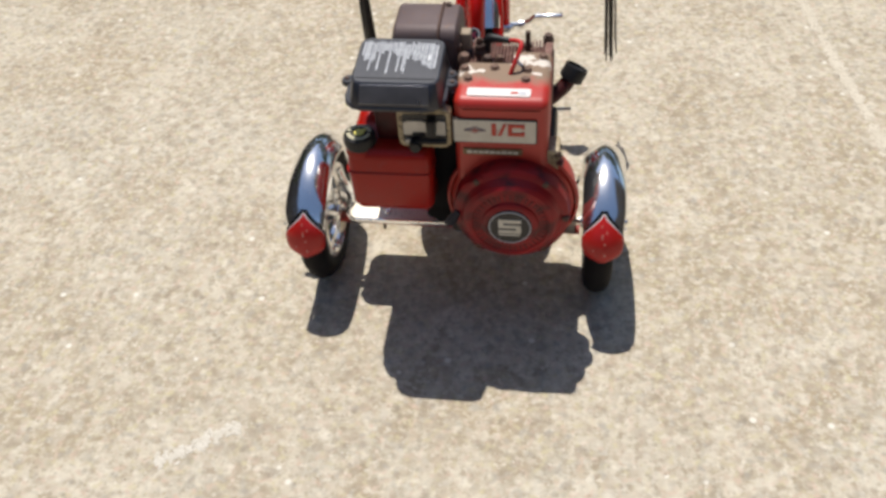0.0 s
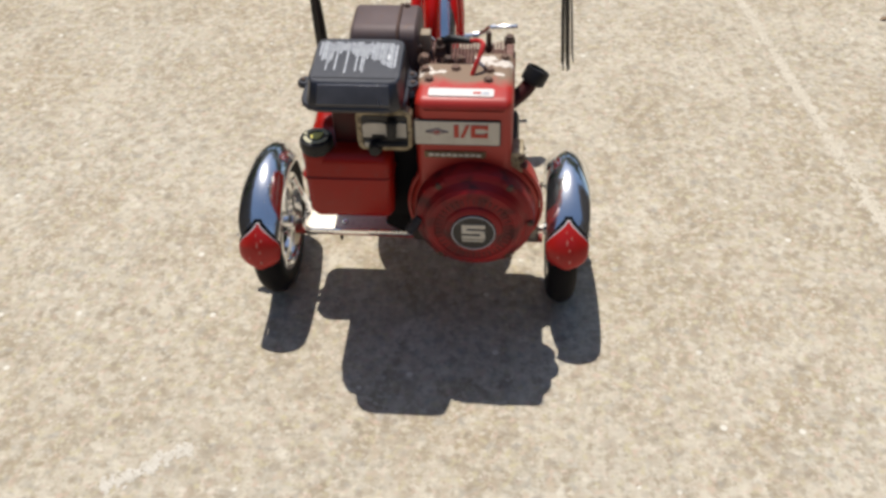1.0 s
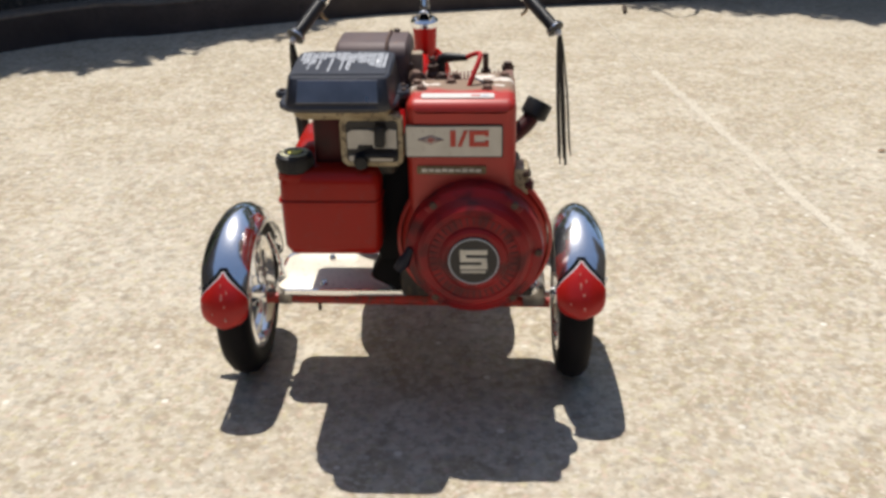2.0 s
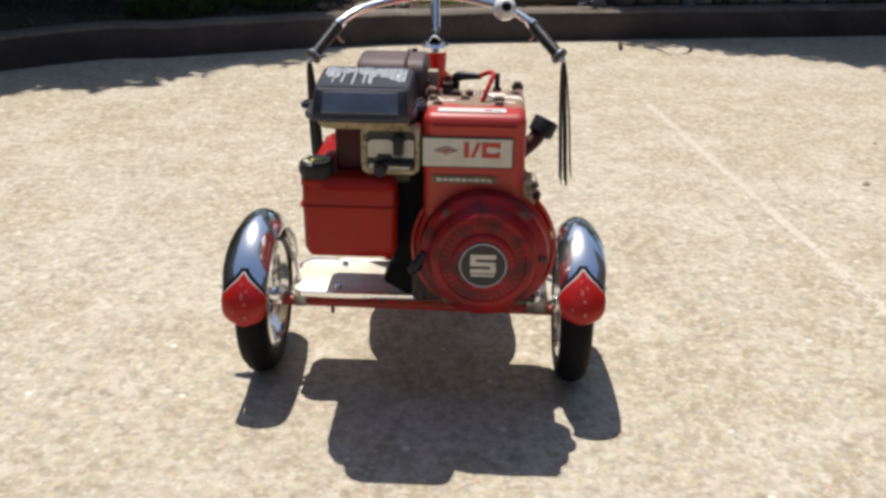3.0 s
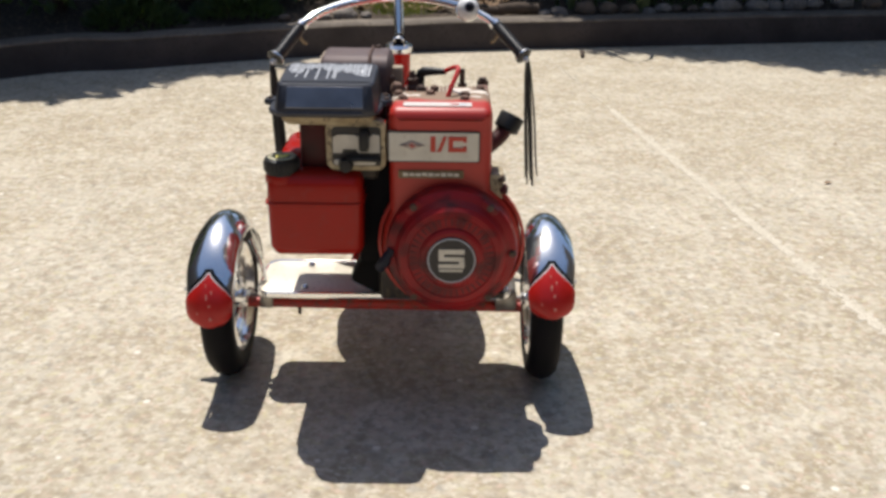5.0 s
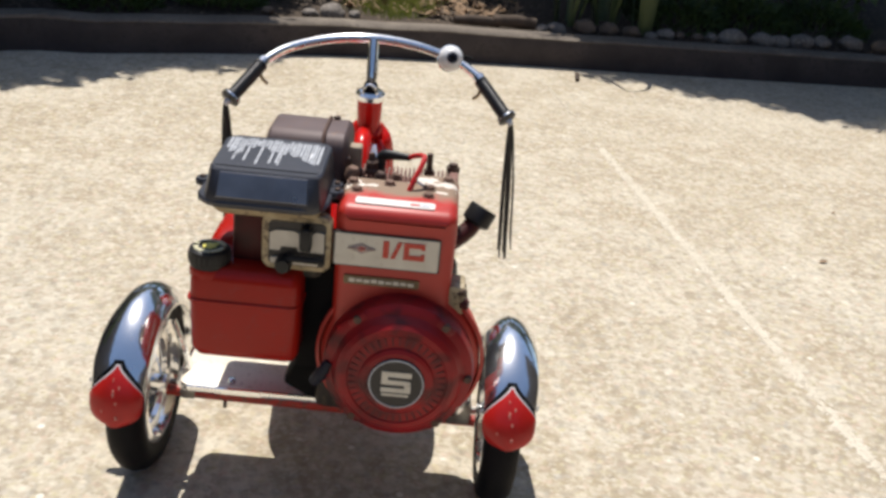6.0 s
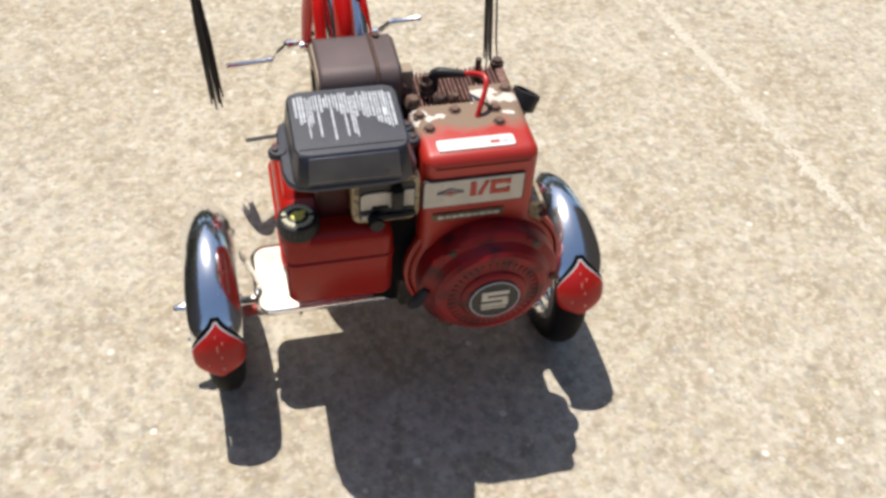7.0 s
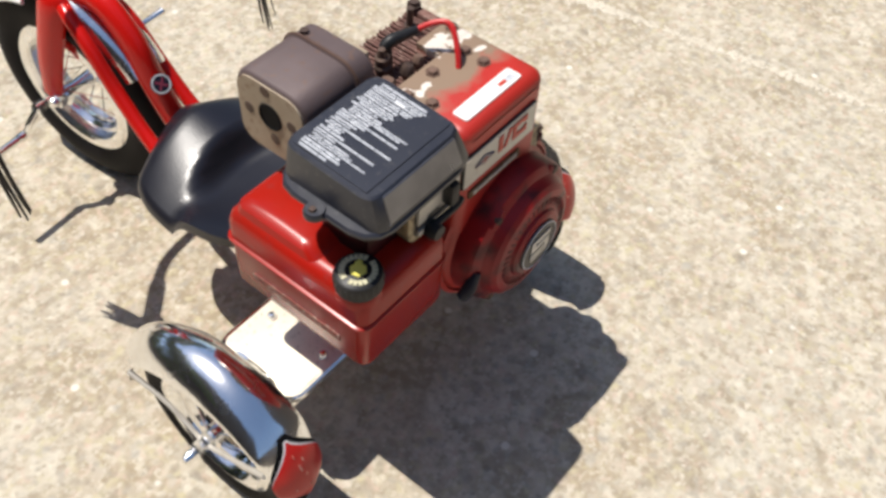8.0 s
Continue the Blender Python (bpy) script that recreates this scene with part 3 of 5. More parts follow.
def fender(xc, turn, s):
    rows, n, k = [], 56, 22
    for i in range(n + 1):
        a = 1 + 174.0 * i / n
        outer = [fender_point(xc, a, -1.5 + 3 * j / k, turn) for j in range(k + 1)]
        inner = [fender_point(xc, a, 1.5 - 3 * j / k, turn, -0.002) for j in range(k + 1)]
        rows.append(outer + inner)
    f = part("fender", grid_skin(rows, closed_u=True, cap=True), M["chrome"], trike, "polished chrome fender over the rear wheel", sharp=60)

    def patch(off, grow, mat, name, label):
        rows2 = []
        m = 24
        for i in range(m + 1):
            u = i / m
            a = 141.5 - 1.3 * grow + (33.4 + 1.3 * grow) * u
            half = min(0.98, (0.02 + 0.96 * (u / 0.52) ** 1.45 if u < 0.52 else 0.98) + 0.03 * grow * (1 if u < 0.52 else 0))
            rows2.append([fender_point(xc, a, half * (-1 + j / 7), turn, off + (0.0025 * math.sin(math.pi * u) * (1 - (-1 + j / 7) ** 2) if grow == 0 else 0)) for j in range(15)])
        return part(name, grid_skin(rows2), M[mat], f, label)

    patch(0.0010, 2.7, "dark", "reflector_backing", "black outline band")
    patch(0.0018, 0.75, "white", "reflector_border", "thin white border")
    patch(0.0026, 0, "lens", "reflector", "red pointed tail reflector")
    for da, t0, wide, tall in ((13, -0.02, 0.0018, 0.0060), (18, 0.05, 0.0021, 0.0026), (10, 0.10, 0.0012, 0.0030), (6, -0.04, 0.0011, 0.0030), (26, 0.08, 0.0022, 0.0030), (23, -0.28, 0.0010, 0.0022)):
        bmk = bmesh.new()
        c = Vector(fender_point(xc, 143 + da, t0, turn, 0.0046))
        along = Vector(fender_point(xc, 144 + da, t0, turn, 0.0046)) - Vector(fender_point(xc, 142 + da, t0, turn, 0.0046))
        q = along.to_track_quat("Z", "Y").to_matrix().to_4x4()
        bmesh.ops.create_uvsphere(bmk, u_segments=10, v_segments=6, radius=1.0, matrix=Matrix.Translation(c) @ q @ Matrix.Diagonal((wide, 0.0009, tall, 1)))
        part("scuff", bmk, M["lens_scuff"], f, "pale scuff mark")
    # wire stays from the axle to the fender's outer edge
    o = xc + s * 0.0325
    stay = tube([fender_point(xc, 22, s * 1.4, turn, 0.001), (o, AX_Y + 0.06, AX_Z + 0.026), (o, AX_Y, AX_Z), (o, AX_Y - 0.05, AX_Z + 0.02), fender_point(xc, 150, s * 1.2, turn, 0.001)], 0.0034, 8, 5)
    part("fender_stay", stay, M["pale_metal"], f, "thin chrome wire stay")
    return f


fender(-0.271, 0.0, -1)
fender(0.272, -8.0, 1)

# step plate, its folded lip, bolts and the axle tube
deck = part("step_plate", loft_rects([(-0.207, 0.207, 0.052, 0.182, 0.163), (-0.209, 0.209, 0.050, 0.184, 0.1655), (-0.209, 0.209, 0.050, 0.184, 0.169), (-0.206, 0.206, 0.053, 0.181, 0.1712)], 0.022, 5), M["deck"], trike, "bright plated steel step plate", sharp=60)
lip = [(x, y, 0.1675) for x, y in round_rect(-0.2095, 0.2095, 0.0495, 0.1845, 0.0225, 6)]
bm = bmesh.new()
rows = []
for i, (x, y, z) in enumerate(lip):
    px, py, _ = lip[i - 1]
    qx, qy, _ = lip[(i + 1) % len(lip)]
    d = Vector((qx - px, qy - py, 0)).normalized()
    nrm = Vector((d.y, -d.x, 0))
    rows.append([Vector((x, y, z)) + nrm * 0.0035 * math.cos(a) + Vector((0, 0, 0.006 * math.sin(a))) for a in (2 * math.pi * k / 8 for k in range(8))])
part("rolled_edge", grid_skin(rows, closed_u=True, closed_v=True), M["chrome"], deck, "rolled chrome edge")
for x, y in ((-0.132, 0.162), (-0.132, 0.069), (0.132, 0.162), (0.19, 0.069)):
    part("bolt", revolve([(0.0, 0.0075), (0.004, 0.0068), (0.0065, 0.003), (0.0065, 0.0)], (x, y, 0.171), (0, 0, 1), 12), M["chrome"], deck, "domed bright bolt")
axle = part("axle_tube", rod((-0.232, AX_Y - 0.02, 0.136), (0.232, AX_Y - 0.02, 0.131), 0.0088, 12), M["axle_red"], trike, "scuffed red axle tube")
part("axle", rod((-0.314, AX_Y, AX_Z), (0.299, AX_Y, AX_Z), 0.006, 10), M["steel"], trike, "steel axle rod")
for s in (-1, 1):
    part("axle_bracket", box(s * 0.2 - 0.012, s * 0.2 + (0.024 if s > 0 else 0.012), AX_Y - 0.03, AX_Y + (0.06 if s > 0 else 0.012), 0.128, 0.1635, 0.004), M["steel"], trike, "bent steel bracket under the plate")
    part("fender_bracket", tube([(s * 0.2, 0.1, 0.172), (s * 0.212, 0.1, 0.21), (s * 0.226, 0.105, 0.245)], 0.0022, 8, 4, flat=5.0, up=(1, 0, 0)), M["chrome"], trike, "chrome bracket holding the fender")
part("axle_screw", rod((-0.145, AX_Y - 0.024, 0.116), (-0.145, AX_Y - 0.022, 0.14), 0.003, 8), M["bolt"], trike)

# frame: two stays and a broad spine from the head to the step plate
for s in (-1, 1):
    part("side_tube", tube([(s * 0.026 - 0.004, 0.654, 0.368), (s * 0.034 - 0.004, 0.626, 0.358), (s * 0.039 - 0.003, 0.592, 0.331), (s * 0.042, 0.548, 0.268), (s * 0.045, 0.485, 0.210), (s * 0.05, 0.40, 0.176), (s * 0.055, 0.30, 0.160), (s * 0.06, 0.17, 0.156)], 0.0112, 12), M["red"], trike, "glossy red side tube")
spine = part("spine_tube", tube([(-0.005, 0.656, 0.376), (-0.005, 0.62, 0.387), (-0.004, 0.58, 0.381), (-0.003, 0.541, 0.343), (-0.002, 0.515, 0.287), (0, 0.487, 0.237), (0, 0.445, 0.200), (0, 0.32, 0.182)], [0.0165, 0.0170, 0.0175, 0.0178, 0.0176, 0.017, 0.016, 0.016], 18, up=(1, 0, 0), flat=1.3), M["red"], trike, "broad glossy red spine tube")
# round badge on the spine
bn = Vector((-0.22, -0.76, 0.61)).normalized()
bc = Vector((-0.003, 0.502, 0.291)) + bn * 0.0134
part("badge", revolve([(0.0, 0.001), (0.0145, 0.001), (0.0145, -0.004)], bc, bn, 24), M["dark_blue"], spine, "round dark blue badge with a white ring")
part("badge_ring", revolve([(0.0116, 0.0012), (0.0118, 0.0020), (0.0138, 0.0020), (0.014, 0.0012)], bc, bn, 24), M["print"], spine, "pale worn ring")
bu = bn.orthogonal().normalized()
bv = bn.cross(bu)
for d in (bu, bv):
    q = bn.cross(d)
    b4 = bmesh.new()
    b4.faces.new([b4.verts.new(bc + bn * 0.0022 + d * i * 0.0095 + q * j * 0.0015) for i, j in ((-1, -1), (1, -1), (1, 1), (-1, 1))])
    part("badge_bar", b4, M["badge_red"], spine, "plain dark red bar", smooth=False)

# saddle
rows = []
for i in range(33):
    u = i / 32
    y = 0.470 - 0.278 * u
    half = 0.138 * max(0.05, 1 - abs(2 * (0.03 + 0.94 * u) - 1) ** 3.0) ** (1 / 3.0)
    mx = 0.004 + 0.006 * u
    top = []
    for j in range(33):
        t = -1 + j / 16
        tent = 0.277 - 0.050 * abs(t) ** 1.65 - 0.016 * max(0.0, 0.10 - u) / 0.10 - 0.034 * u
        bowl = 0.219 + 0.030 * abs(t) ** 2.2 * (0.4 + 0.6 * u) + 0.016 * u * u
        w = max(0.0, min(1.0, (u - 0.31 - 0.13 * abs(t) ** 1.3) / 0.13))
        w = w * (2 - w)
        top.append((mx + half * t, y - 0.004 * t * t, tent * (1 - w) + bowl * w))
    lipz = 0.016
    edge = [(mx + half * 1.015, y, top[-1][2] - lipz)]
    under = [(x * 0.965, yy, z - 0.006) for x, yy, z in top[::-1]]
    edge2 = [(mx - half * 1.015, y, top[0][2] - lipz)]
    rows.append(top + edge + under + edge2)
saddle = part("seat", grid_skin(rows, closed_u=True, cap=True), M["seat"], trike, "black moulded plastic saddle", sharp=60)
part("seat_post", rod((0, 0.385, 0.185), (0, 0.38, 0.208), 0.012), M["steel"], trike, "short steel seat post")

# steering: everything below is turned a little about the head axis
STEER = Matrix.Translation((0, 0.662, 0)) @ Matrix.Rotation(radians(5.5), 4, "Z") @ Matrix.Translation((0, -0.662, 0))


def steered(ob):
    ob.data.transform(STEER)
    return ob


head = part("head_tube", revolve([(0.0, -0.09), (0.0215, -0.09), (0.0225, -0.084), (0.0225, -0.05), (0.0240, -0.02), (0.0240, -0.004), (0.0255, -0.003), (0.0255, 0.0)], (0, 0.655, 0.456), (0, -0.12, 1), 24), M["red"], trike, "glossy red head tube")
part("head_cup", revolve([(0.0260, -0.006), (0.0275, -0.004), (0.0275, 0.005), (0.021, 0.011), (0.0125, 0.012)], (0, 0.655, 0.460), (0, -0.12, 1), 24), M["chrome"], trike, "chrome head cup")
part("stem_clamp", revolve([(0.0125, 0.0), (0.013, 0.012), (0.010, 0.018), (0.0, 0.018)], (0, 0.653, 0.470), (0, -0.12, 1), 18), M["dark"], trike, "black stem clamp")
socket = part("clamp_ring", revolve([(0.0100, 0.004), (0.0125, 0.005), (0.0148, 0.003), (0.0152, -0.004), (0.013, -0.010)], (0, 0.640, 0.472), (0, -1, 0.22), 24), M["chrome"], trike, "chrome clamp ring")
part("clamp_socket", revolve([(0.0, 0.0015), (0.0104, 0.0025), (0.0104, -0.010)], (0, 0.640, 0.472), (0, -1, 0.22), 20), M["dark"], socket, "black round socket")
part("clamp_bolt", rod((-0.025, 0.658, 0.466), (-0.012, 0.656, 0.468), 0.005, 8), M["brown_hook"], trike, "tan clamp bolt")
stem = steered(part("stem", tube([(0, 0.657, 0.474), (0, 0.664, 0.50), (0, 0.680, 0.53), (0, 0.696, 0.556)], [0.0095, 0.0105, 0.0105, 0.010], 14), M["chrome"], trike, "chrome handlebar stem"))
BAR = [(-0.225, 0.622, 0.487), (-0.20, 0.652, 0.512), (-0.155, 0.683, 0.534), (-0.08, 0.695, 0.553), (0, 0.697, 0.560), (0.08, 0.695, 0.553), (0.155, 0.683, 0.534), (0.20, 0.652, 0.512), (0.225, 0.622, 0.487)]
handlebar = steered(part("handlebar", tube(BAR, 0.0085, 14), M["chrome"], trike, "curved chrome handlebar"))
for s in (-1, 1):
    a, b = Vector((s * 0.205, 0.645, 0.507)), Vector((s * 0.257, 0.583, 0.452))
    d = (b - a).normalized()
    L = (b - a).length
    prof = [(0.0085, 0.0), (0.0125, 0.001), (0.0125, 0.006)]
    ribs = 14
    for k in range(ribs):
        h = 0.008 + (L - 0.022) * k / ribs
        prof += [(0.0118, h), (0.0128, h + 0.0016), (0.0128, h + 0.0032), (0.0118, h + 0.0046)]
    prof += [(0.0125, L - 0.013), (0.018, L - 0.011), (0.0185, L - 0.003), (0.012, L), (0.0, L + 0.001)]
    grip = steered(part("grip", revolve(prof, a, d, 18), M["grip"], trike, "ribbed black handlebar grip", sharp=60))
    steered(part("grip_collar", revolve([(0.0086, -0.012), (0.0118, -0.011), (0.0122, -0.001), (0.009, 0.0005)], a, d, 16), M["chrome"], grip, "chrome collar"))
    steered(part("grip_end_ring", ring(a + d * (L - 0.006), d, 0.0172, 0.0021, 22, 8), M["chrome"], grip, "chrome end ring"))
    steered(part("tassel_plug", revolve([(0.006, 0.0), (0.0065, 0.007), (0.004, 0.011), (0.0, 0.0115)], b, d, 12), M["white"], grip, "pale tassel plug"))
    steered(part("grip_hook", tube([a + Vector((s * 0.004, -0.006, -0.010)), a + Vector((-s * 0.003, -0.008, -0.026)), a + Vector((-s * 0.012, -0.006, -0.034))], 0.0032, 8, 4), M["brown_hook"], trike, "small tan clip below the grip"))
    # tassel strips hang from the plug
    rnd = random.Random(11 + s)
    root = b + d * 0.009
    strips = 6 if s > 0 else 7
    for k in range(strips):
        spread = 2 * k / (strips - 1) - 1
        end = Vector((s * (0.2776 if s > 0 else 0.261) + spread * (0.0125 if s > 0 else 0.0105) + rnd.uniform(-0.002, 0.002), 0.560 + rnd.uniform(-0.016, 0.012), 0.178 + rnd.uniform(-0.004, 0.028)))
        if s < 0:
            end += Vector((0.012, -0.004, 0.002))
        mid = root.lerp(end, 0.5) + Vector((0.001 * spread, rnd.uniform(-0.002, 0.002), 0.004))
        low = root.lerp(end, 0.85) + Vector((0.0, 0.001, 0.0))
        steered(part("tassel_strip", tube([root + Vector((spread * 0.003, 0, 0)), root.lerp(mid, 0.25) + Vector((spread * 0.004, 0, 0)), mid + Vector((spread * 0.0025, 0, 0)), low, end], [q * (0.72 if s > 0 else 0.8) for q in (0.0016, 0.0026, 0.0032, 0.0032, 0.0018)], 6, 5, flat=0.3, up=(1, 0.2 * spread, 0)), M["tassel"], grip, "black plastic streamer"))

# bell clamped on the bar
bell_c = Vector((0.148, 0.682, 0.537))
bd = Vector((0.05, -0.95, 0.3)).normalized()
bell = steered(part("bell", revolve([(0.0, 0.021), (0.0085, 0.021), (0.0085, 0.0205), (0.012, 0.020), (0.019, 0.014), (0.0235, 0.004), (0.0245, -0.006), (0.022, -0.012), (0.0, -0.014)], bell_c, bd, 32), M["white"], trike, "silver-white round handlebar bell"))
steered(part("bell_centre", revolve([(0.0, 0.0238), (0.0065, 0.0233), (0.0104, 0.0215), (0.0108, 0.0185)], bell_c, bd, 24), M["dark_blue"], bell, "dark round centre"))
steered(part("bell_rim", ring(bell_c + bd * -0.004, bd, 0.0245, 0.0022, 30, 8), M["chrome"], bell, "chrome rim"))
steered(part("bell_lever", tube([bell_c + Vector((0.015, 0.004, 0.004)), bell_c + Vector((0.03, -0.002, 0.006)), bell_c + Vector((0.042, -0.008, 0.004))], 0.003, 8, 4), M["dark"], bell, "black thumb lever"))

steered(part("bell_pupil", revolve([(0.0, 0.0246), (0.0042, 0.0244), (0.0046, 0.0232)], bell_c, bd, 18), M["dark"], bell, "black middle"))

# fork, front wheel, fender, cranks
FY, FZ, FRAD = 0.708, 0.180, 0.180
for s in (-1, 1):
    blade = steered(part("fork_blade", tube([(s * 0.010, 0.664, 0.379), (s * 0.027, 0.667, 0.381), (s * 0.038, 0.672, 0.360), (s * 0.043, 0.685, 0.315), (s * 0.048, 0.705, 0.25), (s * 0.050, 0.722, 0.185)], [0.012, 0.0125, 0.0125, 0.0125, 0.0115, 0.009], 14, flat=2.05, up=(1, 0, 0)), M["red"], trike, "glossy red fork blade"))
    steered(part("fork_tip", revolve([(0.0, 0.010), (0.007, 0.009), (0.009, 0.004), (0.009, 0.0), (0.013, 0.0), (0.013, -0.004)], (s * 0.058, FY, FZ), (s, 0, 0), 16), M["chrome"], blade, "chrome axle nut"))
front_wheel = wheel("front_wheel", (0, FY, FZ), FRAD, 0.0420, trike, 24, 0.74, 2.42)
for o in (front_wheel, *front_wheel.children):
    steered(o)
rows = []
for i in range(41):
    a = 62 + 86 * i / 40
    sec = []
    half = [(0.0, 0.2065), (0.010, 0.2058), (0.0185, 0.2042), (0.0205, 0.2008), (0.0225, 0.2030), (0.030, 0.1995), (0.0345, 0.194), (0.0365, 0.186)]
    for x, rad in [(-x, q) for x, q in half[:0:-1]] + half:
        sec.append((x, FY + rad * math.cos(radians(a)), FZ + rad * math.sin(radians(a))))
    inner = [(x * 0.95, FY + (y - FY) * 0.985, FZ + (z - FZ) * 0.985) for x, y, z in sec[::-1]]
    rows.append(sec + inner)
steered(part("front_fender", grid_skin(rows, closed_u=True, cap=True), M["chrome"], trike, "narrow chrome front fender with pressed grooves", sharp=30))
rows = []
edges = {-1: [], 1: []}
for i in range(17):
    q = radians(40 + 42 * i / 16)
    sec = []
    for j in range(17):
        phi = radians(88) * (-1 + j / 8)
        rr = 0.2115 - 0.046 * (1 - math.cos(phi))
        sec.append((0.044 * math.sin(phi), FY + rr * math.cos(q), FZ + rr * math.sin(q)))
    edges[-1].append(sec[0])
    edges[1].append(sec[-1])
    inner = [(x * 0.96, FY + (y - FY) * 0.985, FZ + (z - FZ) * 0.985) for x, y, z in sec[::-1]]
    rows.append(sec + inner)
guard = steered(part("crown_guard", grid_skin(rows, closed_u=True, cap=True), M["red"], trike, "short red guard over the tyre", sharp=50))
for s in (-1, 1):
    steered(part("guard_trim", tube(edges[s][::4], 0.0035, 8, 4), M["white"], guard, "white trim edge"))
cr = Vector((0, 0.010, -0.038))
for s in (-1, 1):
    k = cr * (1 if s < 0 else -0.6)
    hub = Vector((s * 0.060, FY + 0.006, FZ + 0.004))
    reach = 0.088 if s < 0 else 0.058
    crank = steered(part("crank", tube([hub, hub + Vector((s * 0.02, 0, 0)), hub + Vector((s * 0.030, 0, 0)) + k * 0.05, hub + Vector((s * 0.046, 0, 0)) + k * 0.5, hub + Vector((s * 0.056, 0, 0)) + k * 0.95, hub + Vector((s * 0.066, 0, 0)) + k], 0.0058, 10, 4), M["chrome"], trike, "bent chrome pedal crank"))
    steered(part("crank_nut", revolve([(0.006, -0.008), (0.010, -0.007), (0.0105, 0.006), (0.007, 0.009)], hub + Vector((s * 0.026, 0, 0)), (s, 0, 0), 12), M["chrome"], crank, "chrome crank nut"))
    steered(part("pedal_spindle", revolve([(0.0, 0.0), (0.0075, 0.0), (0.0075, 0.010), (0.006, 0.012), (0.006, reach), (0.0072, reach + 0.002), (0.0, reach + 0.004)], hub + Vector((s * 0.060, 0, 0)) + k, (s, 0, 0), 12), M["chrome"], crank, "bare steel pedal spindle"))


# ---- engine on the step plate ----
engine = thing("petrol_engine", (0.09, 0.10, 0.172), "old red single-cylinder petrol engine bolted to the step plate", "engine")
SX, SZ = 0.112, 0.2885
crankcase = part("crankcase", box(-0.005, 0.182, 0.02, 0.165, 0.172, 0.37, 0.012), M["cast"], engine, "oily dark cast crankcase")
part("base_flange", box(-0.002, 0.2, 0.03, 0.175, 0.1722, 0.186, 0.004), M["cast"], crankcase, "dark mounting flange")
# near-black box filling the gap between fuel tank and blower housing
part("block_side", box(-0.033, 0.02, 0.01, 0.14, 0.245, 0.405, 0.006), M["dark"], engine, "black side of the engine block")
part("cylinder", box(0.02, 0.165, 0.06, 0.16, 0.36, 0.46, 0.008), M["cast"], engine, "dark cast cylinder block")

# sheet-metal blower housing: round below, square hood above
R = 0.108
xl, xr, zt = 0.017, 0.171, 0.503
ar = math.degrees(math.acos((xr - SX) / R))
al = 180 - math.degrees(math.acos((SX - xl) / R))
outline = arc(xr - 0.014, zt - 0.014, 0.014, 0, 90, 5) + arc(xl + 0.014, zt - 0.014, 0.014, 90, 180, 5)
outline += [(xl, 0.40)] + arc(SX, SZ, R, al, 360 + ar, 44)
housing = part("blower_housing", extrude_outline(outline[::-1], -0.020, 0.032, 0.017, 5), M["engine_red"], engine, "chipped red sheet-metal blower housing with oily grime", sharp=40)
hood_line = arc(xr - 0.014, zt - 0.014, 0.014, 0, 90, 5) + arc(xl + 0.014, zt - 0.014, 0.014, 90, 180, 5) + [(xl, 0.392), (xr, 0.392)]
part("hood", extrude_outline(hood_line[::-1], 0.032, 0.088), M["engine_red"], housing, "grimy red hood over the cylinder", sharp=40)
hood_ear = arc(xr - 0.014, zt - 0.014, 0.014, 0, 90, 5) + [(0.106, zt), (0.106, 0.47), (xr, 0.47)]
part("hood_ear", extrude_outline(hood_ear[::-1], 0.0882, 0.122, 0.004, 2), M["engine_red"], housing, "dusty bolted lug of the hood", sharp=40)
part("housing_skirt", revolve([(R + 0.001, 0.0), (R + 0.006, 0.003), (R + 0.006, 0.012), (R + 0.001, 0.016)], (SX, -0.012, SZ), (0, 1, 0), 56), M["engine_red"], housing, "rolled rim of the housing")

# rewind starter
starter = part("starter_cover", revolve([(0.100, 0.004), (0.1005, -0.018), (0.0985, -0.0265), (0.0930, -0.0305), (0.0870, -0.0325), (0.0835, -0.037), (0.0805, -0.044), (0.074, -0.0490), (0.066, -0.0505), (0.0645, -0.049), (0.049, -0.051), (0.0475, -0.0545), (0.043, -0.057), (0.0, -0.057)], (SX, -0.0205, SZ), (0, 1, 0), 64), M["starter_red"], housing, "dark maroon rewind starter cover", sharp=25)
for k in range(40):
    a = 2 * math.pi * k / 40
    b5 = box(-0.0010, 0.0010, -0.0006, 0.002, 0.0515, 0.0635)
    b5.transform(Matrix.Translation((SX, -0.0707, SZ)) @ Matrix.Rotation(a, 4, "Y"))
    part("vent_slot", b5, M["slot"], starter, smooth=False)
for a in (52, 128, 232, 308, 0, 180):
    c = Vector((SX + 0.0925 * math.cos(radians(a)), -0.0505, SZ + 0.0925 * math.sin(radians(a))))
    part("screw", revolve([(0.0, -0.004), (0.005, -0.004), (0.0062, -0.001), (0.0062, 0.006)], c, (0, 1, 0), 10), M["bolt"], starter, "dark screw head")
for a in (52, 128, 232, 308):
    b5 = box(-0.015, 0.015, -0.018, 0.004, 0.080, 0.0985, 0.006)
    b5.transform(Matrix.Translation((SX, -0.0355, SZ)) @ Matrix.Rotation(radians(90 - a), 4, "Y"))
    part("mounting_tab", b5, M["starter_red"], starter, "raised maroon mounting tab")
# round badge with the number 5
badge = part("number_badge", revolve([(0.0, -0.0022), (0.0358, -0.0022), (0.0366, -0.0008), (0.0366, 0.002)], (SX, -0.0780, SZ), (0, 1, 0), 40), M["border"], starter, "black round badge with a pale 5")
part("badge_ring", revolve([(0.0338, -0.0005), (0.0341, -0.0012), (0.0356, -0.0012), (0.0359, -0.0002)], (SX, -0.0801, SZ), (0, 1, 0), 40), M["print"], badge, "thin pale ring")


